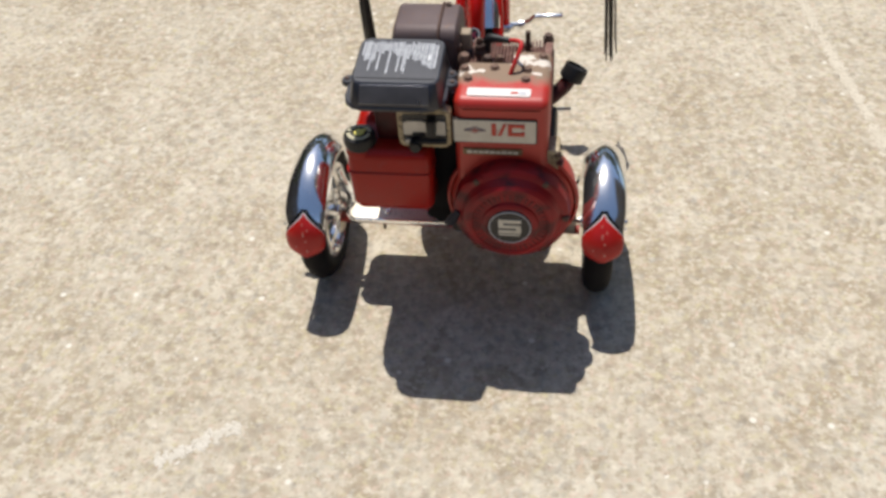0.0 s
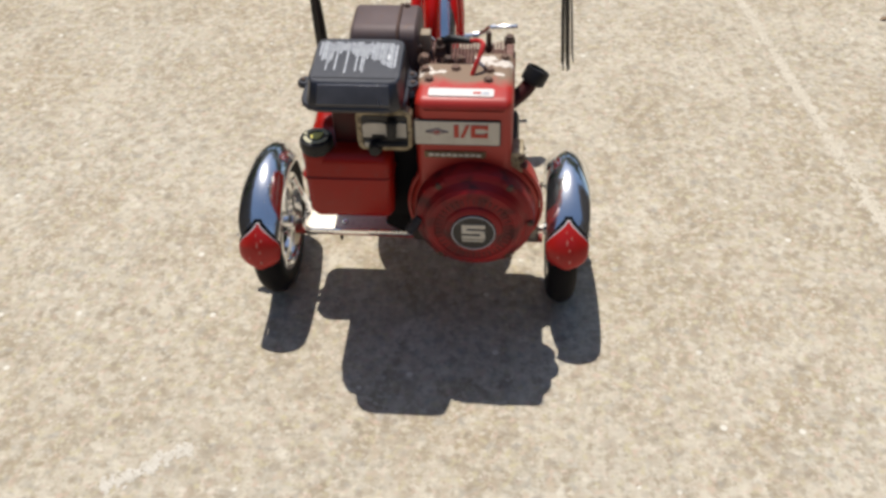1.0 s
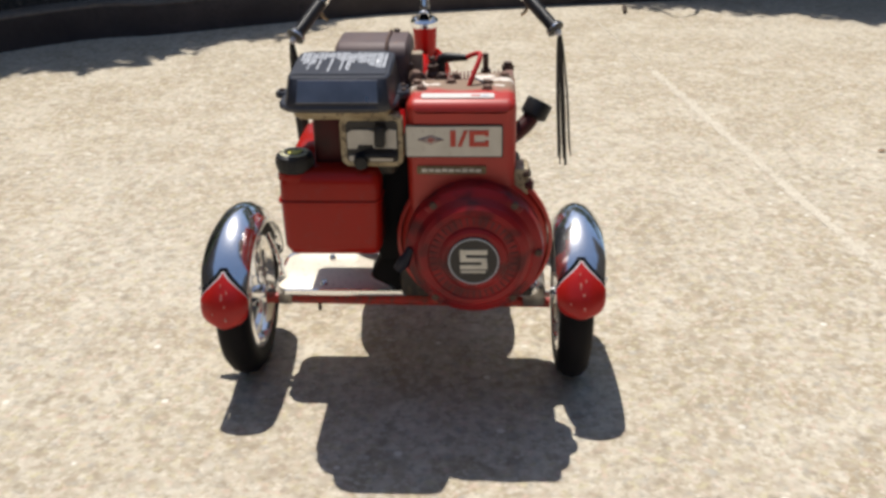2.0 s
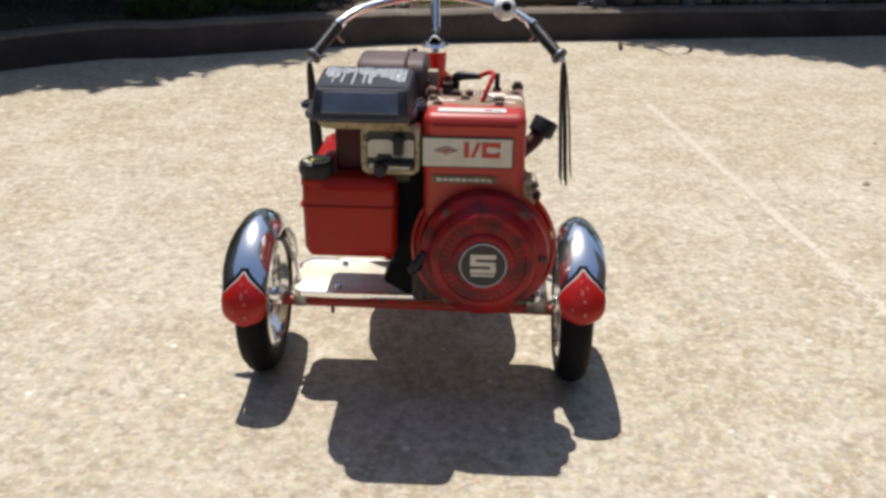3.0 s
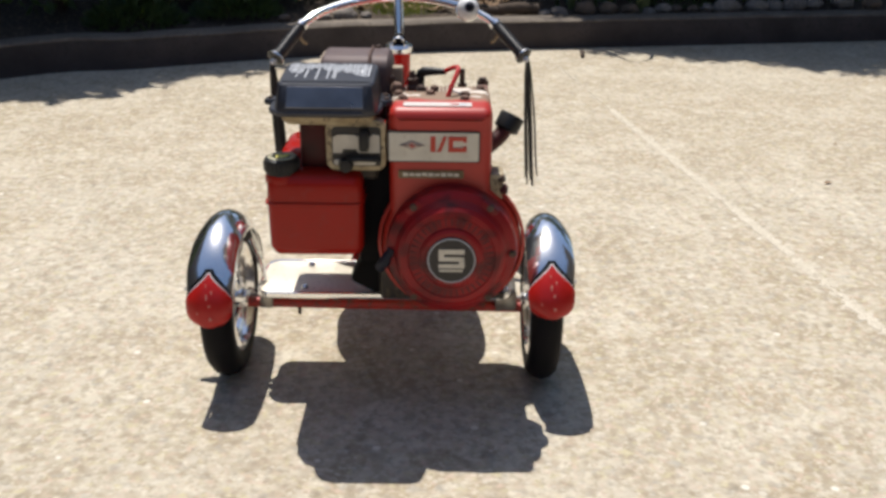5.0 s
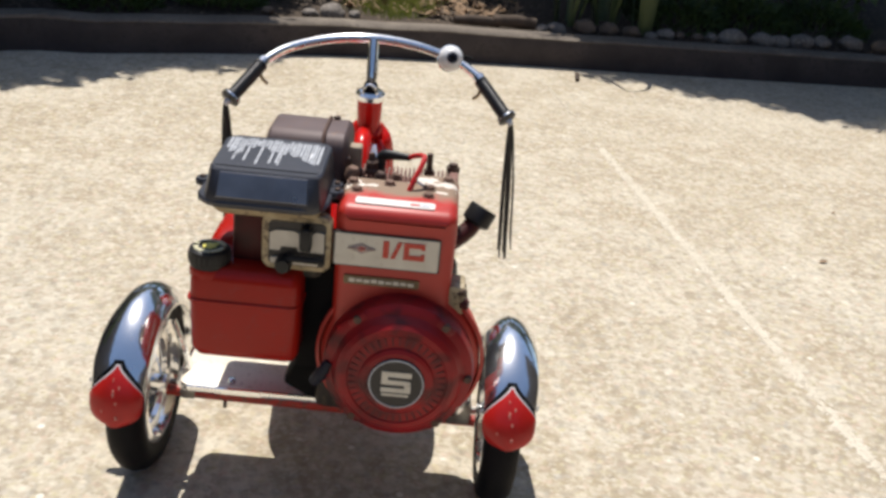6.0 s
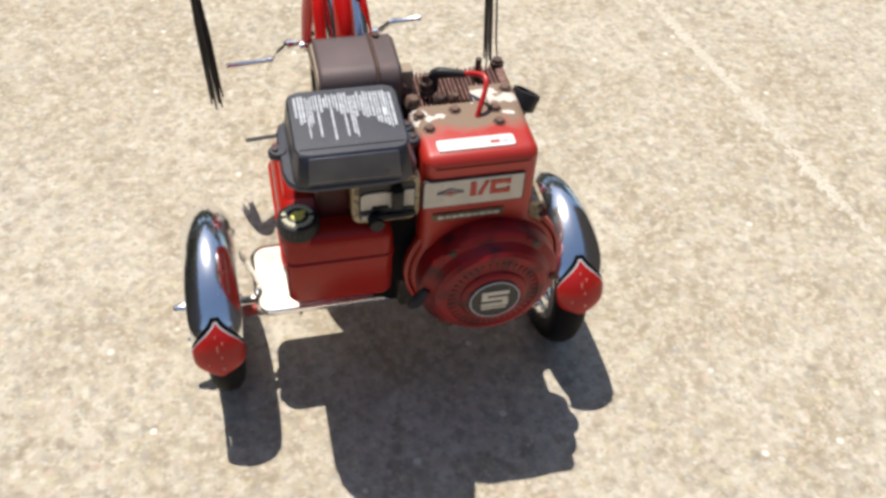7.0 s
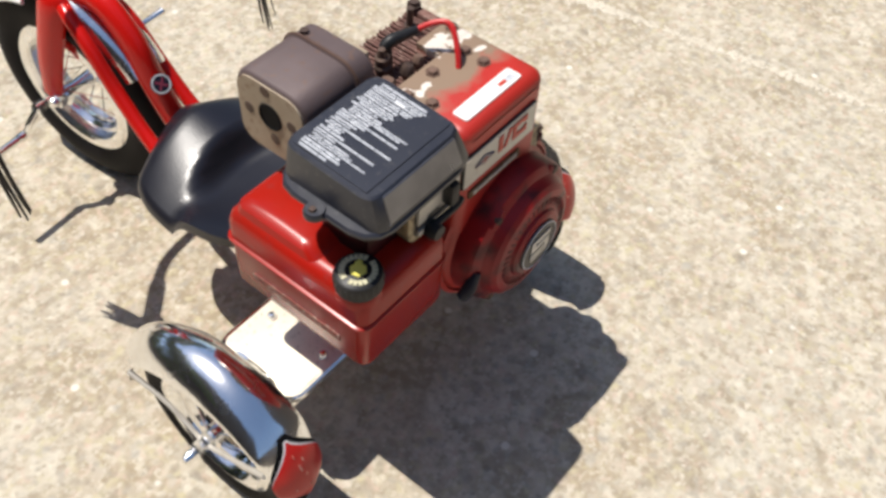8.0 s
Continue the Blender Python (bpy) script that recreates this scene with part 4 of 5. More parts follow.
def stroke(pts, y, mat, parent, name, label="", thick=0.0012):
    """A printed shape from an (x, z) outline, slightly proud of the surface at y."""
    return part(name, extrude_outline(pts, y - thick, y), mat, parent, label, smooth=False)


def rect(x0, x1, z0, z1):
    return [(x0, z0), (x1, z0), (x1, z1), (x0, z1)]


five = [rect(-0.0205, 0.0205, 0.0115, 0.0195), rect(-0.0205, -0.0115, -0.0005, 0.0115), rect(-0.0115, 0.0145, -0.0005, 0.0065),
        [(0.0145, -0.0005), (0.0195, 0.001), (0.0205, 0.0035), (0.0185, 0.006), (0.0145, 0.0065)],
        rect(0.0115, 0.0205, -0.0125, -0.0005), rect(-0.0205, 0.0115, -0.0125, -0.0055), rect(-0.0195, 0.018, -0.0185, -0.0148)]
for q in five:
    stroke([(SX + 0.94 * x, SZ + 0.94 * z) for x, z in q], -0.0807, M["label"], badge, "digit_stroke")

# label plate: I/C
lab = part("label_plate", extrude_outline(round_rect(0.0155, 0.1525, 0.4228, 0.4700, 0.003), -0.0225, -0.0195), M["border"], housing, "pale rectangular label reading I/C", smooth=False)
part("label_face", extrude_outline(round_rect(0.0175, 0.1505, 0.4248, 0.4680, 0.002), -0.0236, -0.022), M["label"], lab, "off-white label face", smooth=False)
LY = -0.0238
for q in (rect(0.079, 0.0865, 0.4395, 0.463), [(0.089, 0.4395), (0.0945, 0.4395), (0.1035, 0.463), (0.098, 0.463)],
          rect(0.1055, 0.1125, 0.4395, 0.463), rect(0.1125, 0.1325, 0.4565, 0.463), rect(0.1125, 0.1325, 0.4395, 0.446), rect(0.1275, 0.1325, 0.4545, 0.4565), rect(0.1275, 0.1325, 0.446, 0.4485)):
    stroke(q, LY, M["label_red"], lab, "letter_stroke")
for k, (w, m) in enumerate(((0.0165, "label_grey"), (0.0115, "label"), (0.0085, "label_red"))):
    stroke([(0.052 - w, 0.4495), (0.052, 0.4495 - w * 0.42), (0.052 + w, 0.4495), (0.052, 0.4495 + w * 0.42)], LY - 0.0004 * k, M[m], lab, "diamond_mark")
stroke(rect(0.034, 0.070, 0.4488, 0.4502), LY - 0.0014, M["label_grey"], lab, "mark_bar")
# small nameplate with unreadable writing
np_ = part("name_strip", extrude_outline(round_rect(0.031, 0.129, 0.3975, 0.4095, 0.002), -0.0225, -0.0195), M["brass_strip"], housing, "narrow tan nameplate", smooth=False)
for k in range(9):
    x = 0.038 + 0.0095 * k
    stroke(rect(x, x + 0.0078, 0.4012 + 0.0006 * (k % 2), 0.4062 - 0.0004 * (k % 3)), -0.0226, M["label"], np_, "writing_bar")

# hood top: white sticker, bolts, studs, lead
st = part("hood_sticker", extrude_outline(round_rect(0.038, 0.140, -0.009, 0.012, 0.004), 0.0, 0.0014), M["sticker"], housing, "worn white sticker", smooth=False)
st.data.transform(Matrix(((1, 0, 0, 0), (0, 0, 1, 0.0035), (0, 1, 0, 0.5032), (0, 0, 0, 1))))
part("sticker_bar", box(0.108, 0.120, 0.001, 0.006, 0.5045, 0.5052), M["label_red"], housing, "faded print bar", smooth=False)
part("sticker_bar", box(0.120, 0.133, -0.001, 0.007, 0.5045, 0.5051), M["print"], housing, "rubbed grey patch", smooth=False)


def hex_bolt(x, y, z, r=0.0068, h=0.0055, parent=housing):
    return part("head_bolt", revolve([(0.0, h), (r * 0.8, h), (r, h - 0.0015), (r, 0.001), (r * 1.35, 0.001), (r * 1.35, -0.001)], (x, y, z), (0, 0, 1), 6), M["hood_bolt"], parent, "dusty brown hexagonal bolt", sharp=25)


for x, y in ((0.028, 0.070), (0.036, 0.041), (0.130, 0.042), (0.077, 0.074), (0.131, 0.070), (0.155, 0.109)):
    hex_bolt(x, y, 0.503)
for x, y, top, r in ((0.127, 0.150, 0.526, 0.0044), (0.161, 0.172, 0.507, 0.0066)):
    s = part("stud", rod((x, y, 0.48), (x, y, top), r, 10), M["bolt"], engine, "dark threaded stud")
    part("stud_nut", revolve([(r, 0.008), (r + 0.0032, 0.008), (r + 0.0032, 0.0), (r, 0.0)], (x, y, 0.4945), (0, 0, 1), 6), M["bolt"], s, "dirty nut", sharp=25)

# cylinder head fins behind the hood
head_block = part("cylinder_head", box(0.006, 0.172, 0.09, 0.176, 0.40, 0.4815, 0.006), M["fins"], engine, "rusty finned cylinder head")
for k in range(26):
    x = 0.011 + 0.0059 * k
    h = 0.4915 + 0.0012 * math.sin(k * 1.7) - (0.003 if k in (8, 9) else 0)
    part("fin", box(x - 0.00155, x + 0.00155, 0.0895, 0.1795 - 0.0015 * (k % 2), 0.43, h, 0.0008, 1), M["fins"], head_block, smooth=False)
part("head_lug", box(0.1555, 0.1695, 0.126, 0.181, 0.455, 0.4975, 0.004), M["fins"], head_block, "rusty cast lug")

plug = part("spark_plug", revolve([(0.0, 0.03), (0.004, 0.03), (0.006, 0.02), (0.009, 0.018), (0.009, 0.008), (0.011, 0.006), (0.011, 0.0)], (0.05, 0.124, 0.498), (-0.1, 0, 1), 14), M["bolt"], engine, "spark plug")
boot = part("plug_boot", tube([(0.058, 0.130, 0.521), (0.067, 0.127, 0.526), (0.084, 0.121, 0.528), (0.100, 0.115, 0.529)], [0.0070, 0.0078, 0.0062, 0.0046], 12, 4), M["cap_black"], engine, "black rubber plug boot")
part("plug_lead", tube([(0.098, 0.116, 0.529), (0.110, 0.104, 0.537), (0.119, 0.090, 0.541), (0.118, 0.078, 0.535), (0.110, 0.065, 0.518), (0.1035, 0.0574, 0.502)], 0.0036, 10), M["wire_red"], engine, "red plug lead")
part("lead_cap", rod((0.059, 0.127, 0.498), (0.060, 0.130, 0.523), 0.0072), M["cap_black"], engine, "black plug cap")
for k, (x, y, z, r) in enumerate(((0.024, 0.096, 0.510, 0.011), (0.062, 0.098, 0.507, 0.009), (0.083, 0.1, 0.508, 0.007), (0.012, 0.112, 0.52, 0.009), (0.005, 0.125, 0.512, 0.010))):
    part("fitting", revolve([(0.0, r * 0.7), (r * 0.6, r * 0.7), (r * 0.9, r * 0.3), (r, -r * 0.5), (r * 0.5, -r * 1.4)], (x, y, z - 0.003), (0.2, -0.1, 1), 8), M["bolt"] if k % 2 else M["hood_bolt"], engine, "greasy metal fitting", sharp=30)
part("exhaust_bracket", box(0.004, 0.032, 0.128, 0.150, 0.500, 0.532, 0.003), M["muffler_face"], engine, "tan exhaust bracket")

# oil filler tube with black cap
filler = part("oil_filler", tube([(0.158, 0.135, 0.393), (0.176, 0.147, 0.402), (0.193, 0.158, 0.415), (0.203, 0.166, 0.430)], 0.0135, 12), M["dark_red"], engine, "dark red oil filler tube")
part("filler_cap", revolve([(0.0, 0.010), (0.0165, 0.010), (0.018, 0.0145), (0.0205, 0.0145), (0.0215, 0.012), (0.0215, -0.010), (0.017, -0.013), (0.008, -0.016)], (0.206, 0.167, 0.432), (0.45, 0.30, 0.84), 18), M["cap_black"], filler, "black filler cap")

# governor linkage bits on the housing's flank
gov = part("governor_bracket", box(0.168, 0.190, -0.012, 0.03, 0.360, 0.402, 0.004), M["cream_metal"], engine, "dirty tan metal bracket")
for k, (y, z) in enumerate(((-0.008, 0.392), (0.006, 0.376), (0.02, 0.388), (-0.004, 0.368))):
    part("bracket_stud", rod((0.182, y, z), (0.191 + 0.003 * (k % 2), y - 0.004, z + 0.003), 0.005 - 0.0008 * k, 8), M["bolt"], gov)
part("adjuster_knob", revolve([(0.0, 0.011), (0.0062, 0.0105), (0.0075, 0.008), (0.0075, 0.0)], (0.186, -0.006, 0.376), (1, -0.25, 0), 14), M["dark_red"], gov, "dark red adjuster knob")
part("governor_rod", tube([(0.188, -0.005, 0.378), (0.193, 0.0, 0.350), (0.195, 0.012, 0.32), (0.194, 0.03, 0.26), (0.196, 0.035, 0.2)], 0.0028, 8), M["cream_metal"], engine, "bent tan rod")

# air cleaner
AC = part("air_cleaner", loft_rects([(-0.147, 0.002, -0.043, 0.091, 0.500), (-0.147, 0.002, -0.043, 0.091, 0.507), (-0.1428, -0.0027, -0.0300, 0.088, 0.5380, 0.06), (-0.1406, -0.0049, -0.0275, 0.086, 0.5402, 0.06)], 0.014, 2), M["black_plastic"], engine, "black plastic air cleaner cover with worn printing", sharp=28)
part("cover_flange", loft_rects([(-0.1565, 0.006, -0.044, 0.0945, 0.495), (-0.159, 0.0075, -0.0455, 0.096, 0.497), (-0.159, 0.0075, -0.0455, 0.096, 0.501), (-0.157, 0.0055, -0.0435, 0.094, 0.5035)], 0.032, 3), M["black_plastic"], AC, "rolled black flange")
for x, y in ((-0.160, 0.03), (0.009, 0.028), (0.006, 0.052)):
    ear = part("flange_ear", revolve([(0.0, 0.004), (0.0105, 0.004), (0.0125, 0.001), (0.0125, -0.004)], (x, y, 0.501), (0, 0, 1), 18), M["black_plastic"], AC, "moulded ear")
    part("ear_screw", revolve([(0.0, 0.0035), (0.0035, 0.003), (0.0045, 0.0)], (x + (-0.003 if x < -0.1 else 0.003), y, 0.5048), (0, 0, 1), 8), M["bolt"], ear, "rusty screw")
part("cleaner_base", loft_rects([(-0.135, -0.008, -0.02, 0.078, 0.478), (-0.140, -0.003, -0.025, 0.083, 0.484), (-0.140, -0.003, -0.025, 0.083, 0.4955)], 0.012, 4), M["cream_metal"], engine, "stained tan base of the air cleaner")
# flat metal panel added on the cover's front slope to mirror the sky
fp = loft_rects([(-0.131, -0.0165, -0.0010, 0.0006, 0.5085), (-0.1295, -0.0175, -0.0016, 0.0006, 0.5095), (-0.1275, -0.0185, -0.0016, 0.0006, 0.5365), (-0.1265, -0.0195, -0.0010, 0.0006, 0.5375)], 0.0007, 2)
fp.transform(Matrix(((1, 0, 0, 0), (0, 1, 0.42, -0.0428 - 0.42 * 0.507), (0, 0, 1, 0), (0, 0, 0, 1))))
part("front_panel", fp, M["sheen_panel"], AC, "added grey metal panel giving the cover's front its sky sheen", smooth=False)
# worn columns of unreadable printing on the lid
rnd = random.Random(5)
panel = part("print_panel", box(-0.1365, -0.0095, -0.018, 0.0790, 0.5474, 0.5482), M["black_plastic"], AC, "dark printed panel", smooth=False)
x = -0.1345
while x < -0.014:
    w = rnd.choice((0.0018, 0.0024, 0.0030))
    u = (x + 0.1345) / 0.12
    full = float(np.interp(u, [0, 0.06, 0.14, 0.2, 0.3, 0.42, 0.55, 0.66, 0.78, 0.92], [0.48, 0.6, 0.66, 0.42, 0.32, 0.36, 0.5, 0.46, 0.6, 0.78])) + rnd.uniform(-0.06, 0.06)
    if min(abs(u - q) for q in (0.12, 0.24, 0.36, 0.50, 0.58)) < 0.016:
        full = rnd.uniform(0.86, 1.0)
    y1 = 0.0765 - rnd.choice((0.0, 0.0, 0.002, 0.006))
    y0 = 0.0765 - 0.086 * min(full, 1.0)
    cut = y1
    while cut > y0 + 0.004:
        seg = min(rnd.uniform(0.008, 0.03), cut - y0)
        part("print_line", box(x, x + w, cut - seg, cut - 0.0012, 0.5482, 0.5487), M["print"], panel, smooth=False)
        cut -= seg
    x += w + rnd.choice((0.0012, 0.0016, 0.0020))
part("print_line", box(-0.026, -0.0235, 0.030, 0.042, 0.5482, 0.5488), M["white"], panel, smooth=False)
# the printed panel follows the slope of the lid
for ob in (panel, *panel.children):
    ob.data.transform(Matrix(((1, 0, 0, 0), (0, 1, 0, 0), (0, 0.06, 1, -0.0052), (0, 0, 0, 1))))

# carburettor and its control plate
carb = part("carburettor", box(-0.085, 0.0, 0.0, 0.085, 0.385, 0.48, 0.01), M["cast"], engine, "dark oily carburettor body")
frame_o = round_rect(-0.076, 0.013, 0.408, 0.486, 0.014)
plate = part("control_plate", extrude_outline(frame_o, -0.022, -0.004, 0.003, 2), M["cream_metal"], engine, "tan choke and throttle control plate", smooth=False)
part("plate_recess", extrude_outline(round_rect(-0.067, 0.006, 0.416, 0.476, 0.006), -0.0232, -0.021), M["border"], plate, "dark recess", smooth=False)
part("plate_white", extrude_outline([(-0.065, 0.437), (-0.052, 0.437), (-0.050, 0.443), (-0.030, 0.443), (-0.028, 0.437), (0.004, 0.437), (0.004, 0.464), (-0.006, 0.4655), (-0.010, 0.462), (-0.028, 0.462), (-0.034, 0.4645), (-0.058, 0.4645), (-0.065, 0.460)], -0.0262, -0.0228), M["pale_metal"], plate, "pale worn plate", smooth=False)
part("plate_low", extrude_outline(round_rect(-0.064, -0.002, 0.4185, 0.4265, 0.003), -0.0262, -0.0228), M["pale_metal"], plate, "pale worn patch", smooth=False)
lever = part("choke_lever", box(-0.026, -0.011, -0.040, -0.018, 0.442, 0.474, 0.004), M["cap_black"], plate, "black choke lever")
part("lever_arm", tube([(-0.05, -0.030, 0.424), (-0.035, -0.034, 0.430), (-0.010, -0.034, 0.430), (0.004, -0.030, 0.428)], 0.0045, 8, 4), M["cap_black"], plate, "black lever arm")
part("lever_knob", revolve([(0.0, -0.012), (0.009, -0.011), (0.011, -0.004), (0.011, 0.004)], (-0.046, -0.030, 0.420), (0, 1, 0), 14), M["cap_black"], plate, "black knob")
part("intake_block", box(-0.118, -0.07, 0.0, 0.07, 0.40, 0.478, 0.006), M["dark_red"], engine, "dark red painted bracket under the air cleaner")

# fuel tank: lower pan, seam, sloped upper shell, filler neck and cap
tank = part("fuel_tank", loft_rects([(-0.150, -0.037, -0.020, 0.160, 0.272), (-0.161, -0.027, -0.031, 0.169, 0.276), (-0.166, -0.023, -0.036, 0.174, 0.288), (-0.167, -0.022, -0.037, 0.175, 0.356)], 0.014, 5), M["tank_red"], engine, "glossy red pressed-steel fuel tank", sharp=50)
part("tank_seam", loft_rects([(-0.1675, -0.0215, -0.0375, 0.1755, 0.3555), (-0.1705, -0.0205, -0.0395, 0.1785, 0.357), (-0.1705, -0.0205, -0.0395, 0.1785, 0.360), (-0.1675, -0.0215, -0.0375, 0.1755, 0.3615)], 0.016, 5), M["tank_red"], tank, "rolled red seam")
part("tank_top", loft_rects([(-0.167, -0.022, -0.037, 0.175, 0.3622), (-0.1665, -0.0225, -0.0365, 0.1745, 0.386), (-0.164, -0.025, -0.034, 0.172, 0.397), (-0.157, -0.032, -0.027, 0.165, 0.4045), (-0.145, -0.044, -0.015, 0.153, 0.407)], 0.014, 5), M["tank_red"], tank, "rounded red upper shell", sharp=50)
part("tank_shoulder", loft_rects([(-0.160, -0.03, 0.030, 0.168, 0.397), (-0.156, -0.034, 0.045, 0.164, 0.412), (-0.148, -0.042, 0.056, 0.156, 0.418)], 0.014, 5), M["tank_red"], tank, "raised red rear shoulder")
part("tank_strap", box(-0.1682, -0.1665, 0.0, 0.135, 0.311, 0.321, 0.0), M["decal"], tank, "worn narrow red decal strip", smooth=False)
CX, CY = -0.1445, -0.011
part("filler_neck", revolve([(0.0250, 0.0), (0.0245, 0.016), (0.0240, 0.022)], (CX, CY, 0.388), (0, 0, 1), 24), M["cap_black"], tank, "black filler neck")
part("filler_boss", revolve([(0.0262, 0.0), (0.0260, 0.006), (0.0254, 0.010), (0.0246, 0.0120), (0.0235, 0.0122)], (CX, CY, 0.389), (0, 0, 1), 30), M["tank_red"], tank, "raised red filler boss")
cap = part("fuel_cap", revolve([(0.0245, 0.002), (0.0270, 0.004), (0.0270, 0.0165), (0.0258, 0.0215), (0.0222, 0.024), (0.0, 0.0245)], (CX, CY, 0.402), (0, 0, 1), 30), M["cap_black"], tank, "black fuel cap with yellow markings")
for k in range(24):
    a = 2 * math.pi * k / 24
    part("cap_rib", rod((CX + 0.0266 * math.cos(a), CY + 0.0266 * math.sin(a), 0.409), (CX + 0.0266 * math.cos(a), CY + 0.0266 * math.sin(a), 0.4195), 0.0012, 5), M["cap_black"], cap)
for k in range(22):
    a = 2 * math.pi * k / 22
    if k in (0, 11):
        continue
    b7 = box(0.0145, 0.0208, -0.0021, 0.0021, 0.4262, 0.4270)
    b7.transform(Matrix.Translation((CX, CY, 0)) @ Matrix.Rotation(a, 4, "Z"))
    part("cap_writing_bar", b7, M["dull_yellow"], cap, smooth=False)
part("cap_symbol", revolve([(0.0, 0.0008), (0.0095, 0.0008), (0.010, 0.0)], (CX, CY, 0.4264), (0, 0, 1), 6), M["yellow"], cap, "yellow symbol", smooth=False)
b7 = box(CX + 0.004, CX + 0.011, CY + 0.003, CY + 0.009, 0.4264, 0.4274)
part("cap_symbol", b7, M["yellow"], cap, "yellow symbol", smooth=False)

# box muffler
rows = []
for x, inset in ((-0.096, 0.006), (-0.094, 0.002), (-0.090, 0.0), (-0.022, 0.0), (-0.0205, -0.003), (-0.0175, -0.003), (-0.016, 0.0), (0.008, 0.0), (0.013, 0.005), (0.015, 0.014)):
    rows.append([(x, y, z) for y, z in round_rect(0.100 + inset, 0.207 - inset, 0.448 + inset, 0.552 - inset, 0.026 - min(inset, 0.01), 6)])
muf = part("muffler", grid_skin(rows, closed_u=True, cap=True), M["muffler"], engine, "rust-brown box muffler", sharp=40)
mp = extrude_outline(round_rect(0.105, 0.202, 0.453, 0.547, 0.022, 6), 0.0, 0.0022)
mp.transform(Matrix(((0, -1, 0, -0.0958), (1, 0, 0, 0), (0, 0, 1, 0), (0, 0, 0, 1))))
face = part("muffler_face", mp, M["muffler_face"], muf, "tan rusted end plate", smooth=False)
MY, MZ = 0.154, 0.507
part("outlet", revolve([(0.0, 0.0006), (0.0135, 0.0006), (0.0145, 0.0018), (0.0165, 0.0018), (0.0175, 0.0)], (-0.0978, MY, MZ), (-1, 0, 0), 24), M["dark"], face, "dark round outlet")
for a, dist in ((90, 0.033), (180, 0.032), (0, 0.033), (270, 0.03)):
    c = (-0.0978, MY + dist * math.cos(radians(a - 8)), MZ + dist * math.sin(radians(a - 8)))
    part("outlet_hole", revolve([(0.0, 0.0012), (0.0065, 0.001), (0.0072, 0.0)], c, (-1, 0, 0), 14), M["bolt"], face, "rusty round hole")
rows = [[(x, y, z) for y, z in round_rect(0.100 - g, 0.207 + g, 0.448 - g, 0.552 + g, 0.026 + g, 6)] for x, g in ((-0.0212, -0.001), (-0.0208, 0.0034), (-0.0196, 0.0042), (-0.0184, 0.0042), (-0.0172, 0.0034), (-0.0168, -0.001))]
part("muffler_seam", grid_skin(rows, closed_u=True), M["rust"], muf, "crimped rust-dark seam", sharp=60)
part("muffler_stub", rod((0.012, 0.14, 0.49), (0.03, 0.135, 0.485), 0.014), M["muffler"], muf, "short exhaust stub")
part("muffler_bolt", rod((-0.01, 0.185, 0.548), (-0.01, 0.185, 0.556), 0.005, 8), M["bolt"], muf, "rusty bolt")

# starter rope grip
part("rope_grip", tube([(0.002, -0.044, 0.259), (0.010, -0.049, 0.272), (0.022, -0.050, 0.295)], [0.0075, 0.009, 0.006], 12, 4), M["dark_blue"], engine, "dark blue pull grip")
part("rope", tube([(0.022, -0.050, 0.295), (0.026, -0.045, 0.302), (0.031, -0.038, 0.308)], 0.0025, 8, 3), M["cap_black"], engine, "black starter rope")
od = box(-0.028, 0.028, 0.03, 0.08, -0.028, 0.03, 0.009)
od.transform(Matrix.Translation((-0.016, 0, 0.214)) @ Matrix.Rotation(radians(28), 4, "Y"))
part("lower_cover", od, M["dark"], engine, "black lower cover")


# ---- garden behind the kerb ----
def leaf_mesh(name, leaves, mat, parent=None, label="", kind=""):
    """Folded leaf blades: (place, along, side, length, width)."""
    vs, fs = [], []
    for c, d, s, L, w in leaves:
        k = len(vs)
        n = d.cross(s)
        vs += [c, c + d * L * 0.45 + s * w * 0.5 + n * w * 0.12, c + d * L, c + d * L * 0.45 - s * w * 0.5 + n * w * 0.12]
        fs += [(k, k + 1, k + 2), (k, k + 2, k + 3)]
    me = bpy.data.meshes.new(name)
    me.from_pydata([tuple(v) for v in vs], [], fs)
    ob = link(name, me, mat, parent, label)
    return tagged(ob, kind=kind)


def rand_dir(rnd):
    while True:
        v = Vector((rnd.uniform(-1, 1), rnd.uniform(-1, 1), rnd.uniform(-1, 1)))
        if 0.05 < v.length < 1:
            return v.normalized()


def clump(rnd, c, r, n, L):
    out = []
    for _ in range(n):
        d = rand_dir(rnd)
        p = Vector(c) + Vector((d.x, d.y, d.z * 0.7)) * r * rnd.random() ** 0.4
        a = (rand_dir(rnd) + d * 0.5 + Vector((0, 0, -0.3))).normalized()
        s = a.orthogonal().normalized()
        s = (Matrix.Rotation(rnd.uniform(0, 6.28), 3, a) @ s)
        q = L * rnd.uniform(0.6, 1.25)
        out.append((p, a, s, q, q * 0.5))
    return out


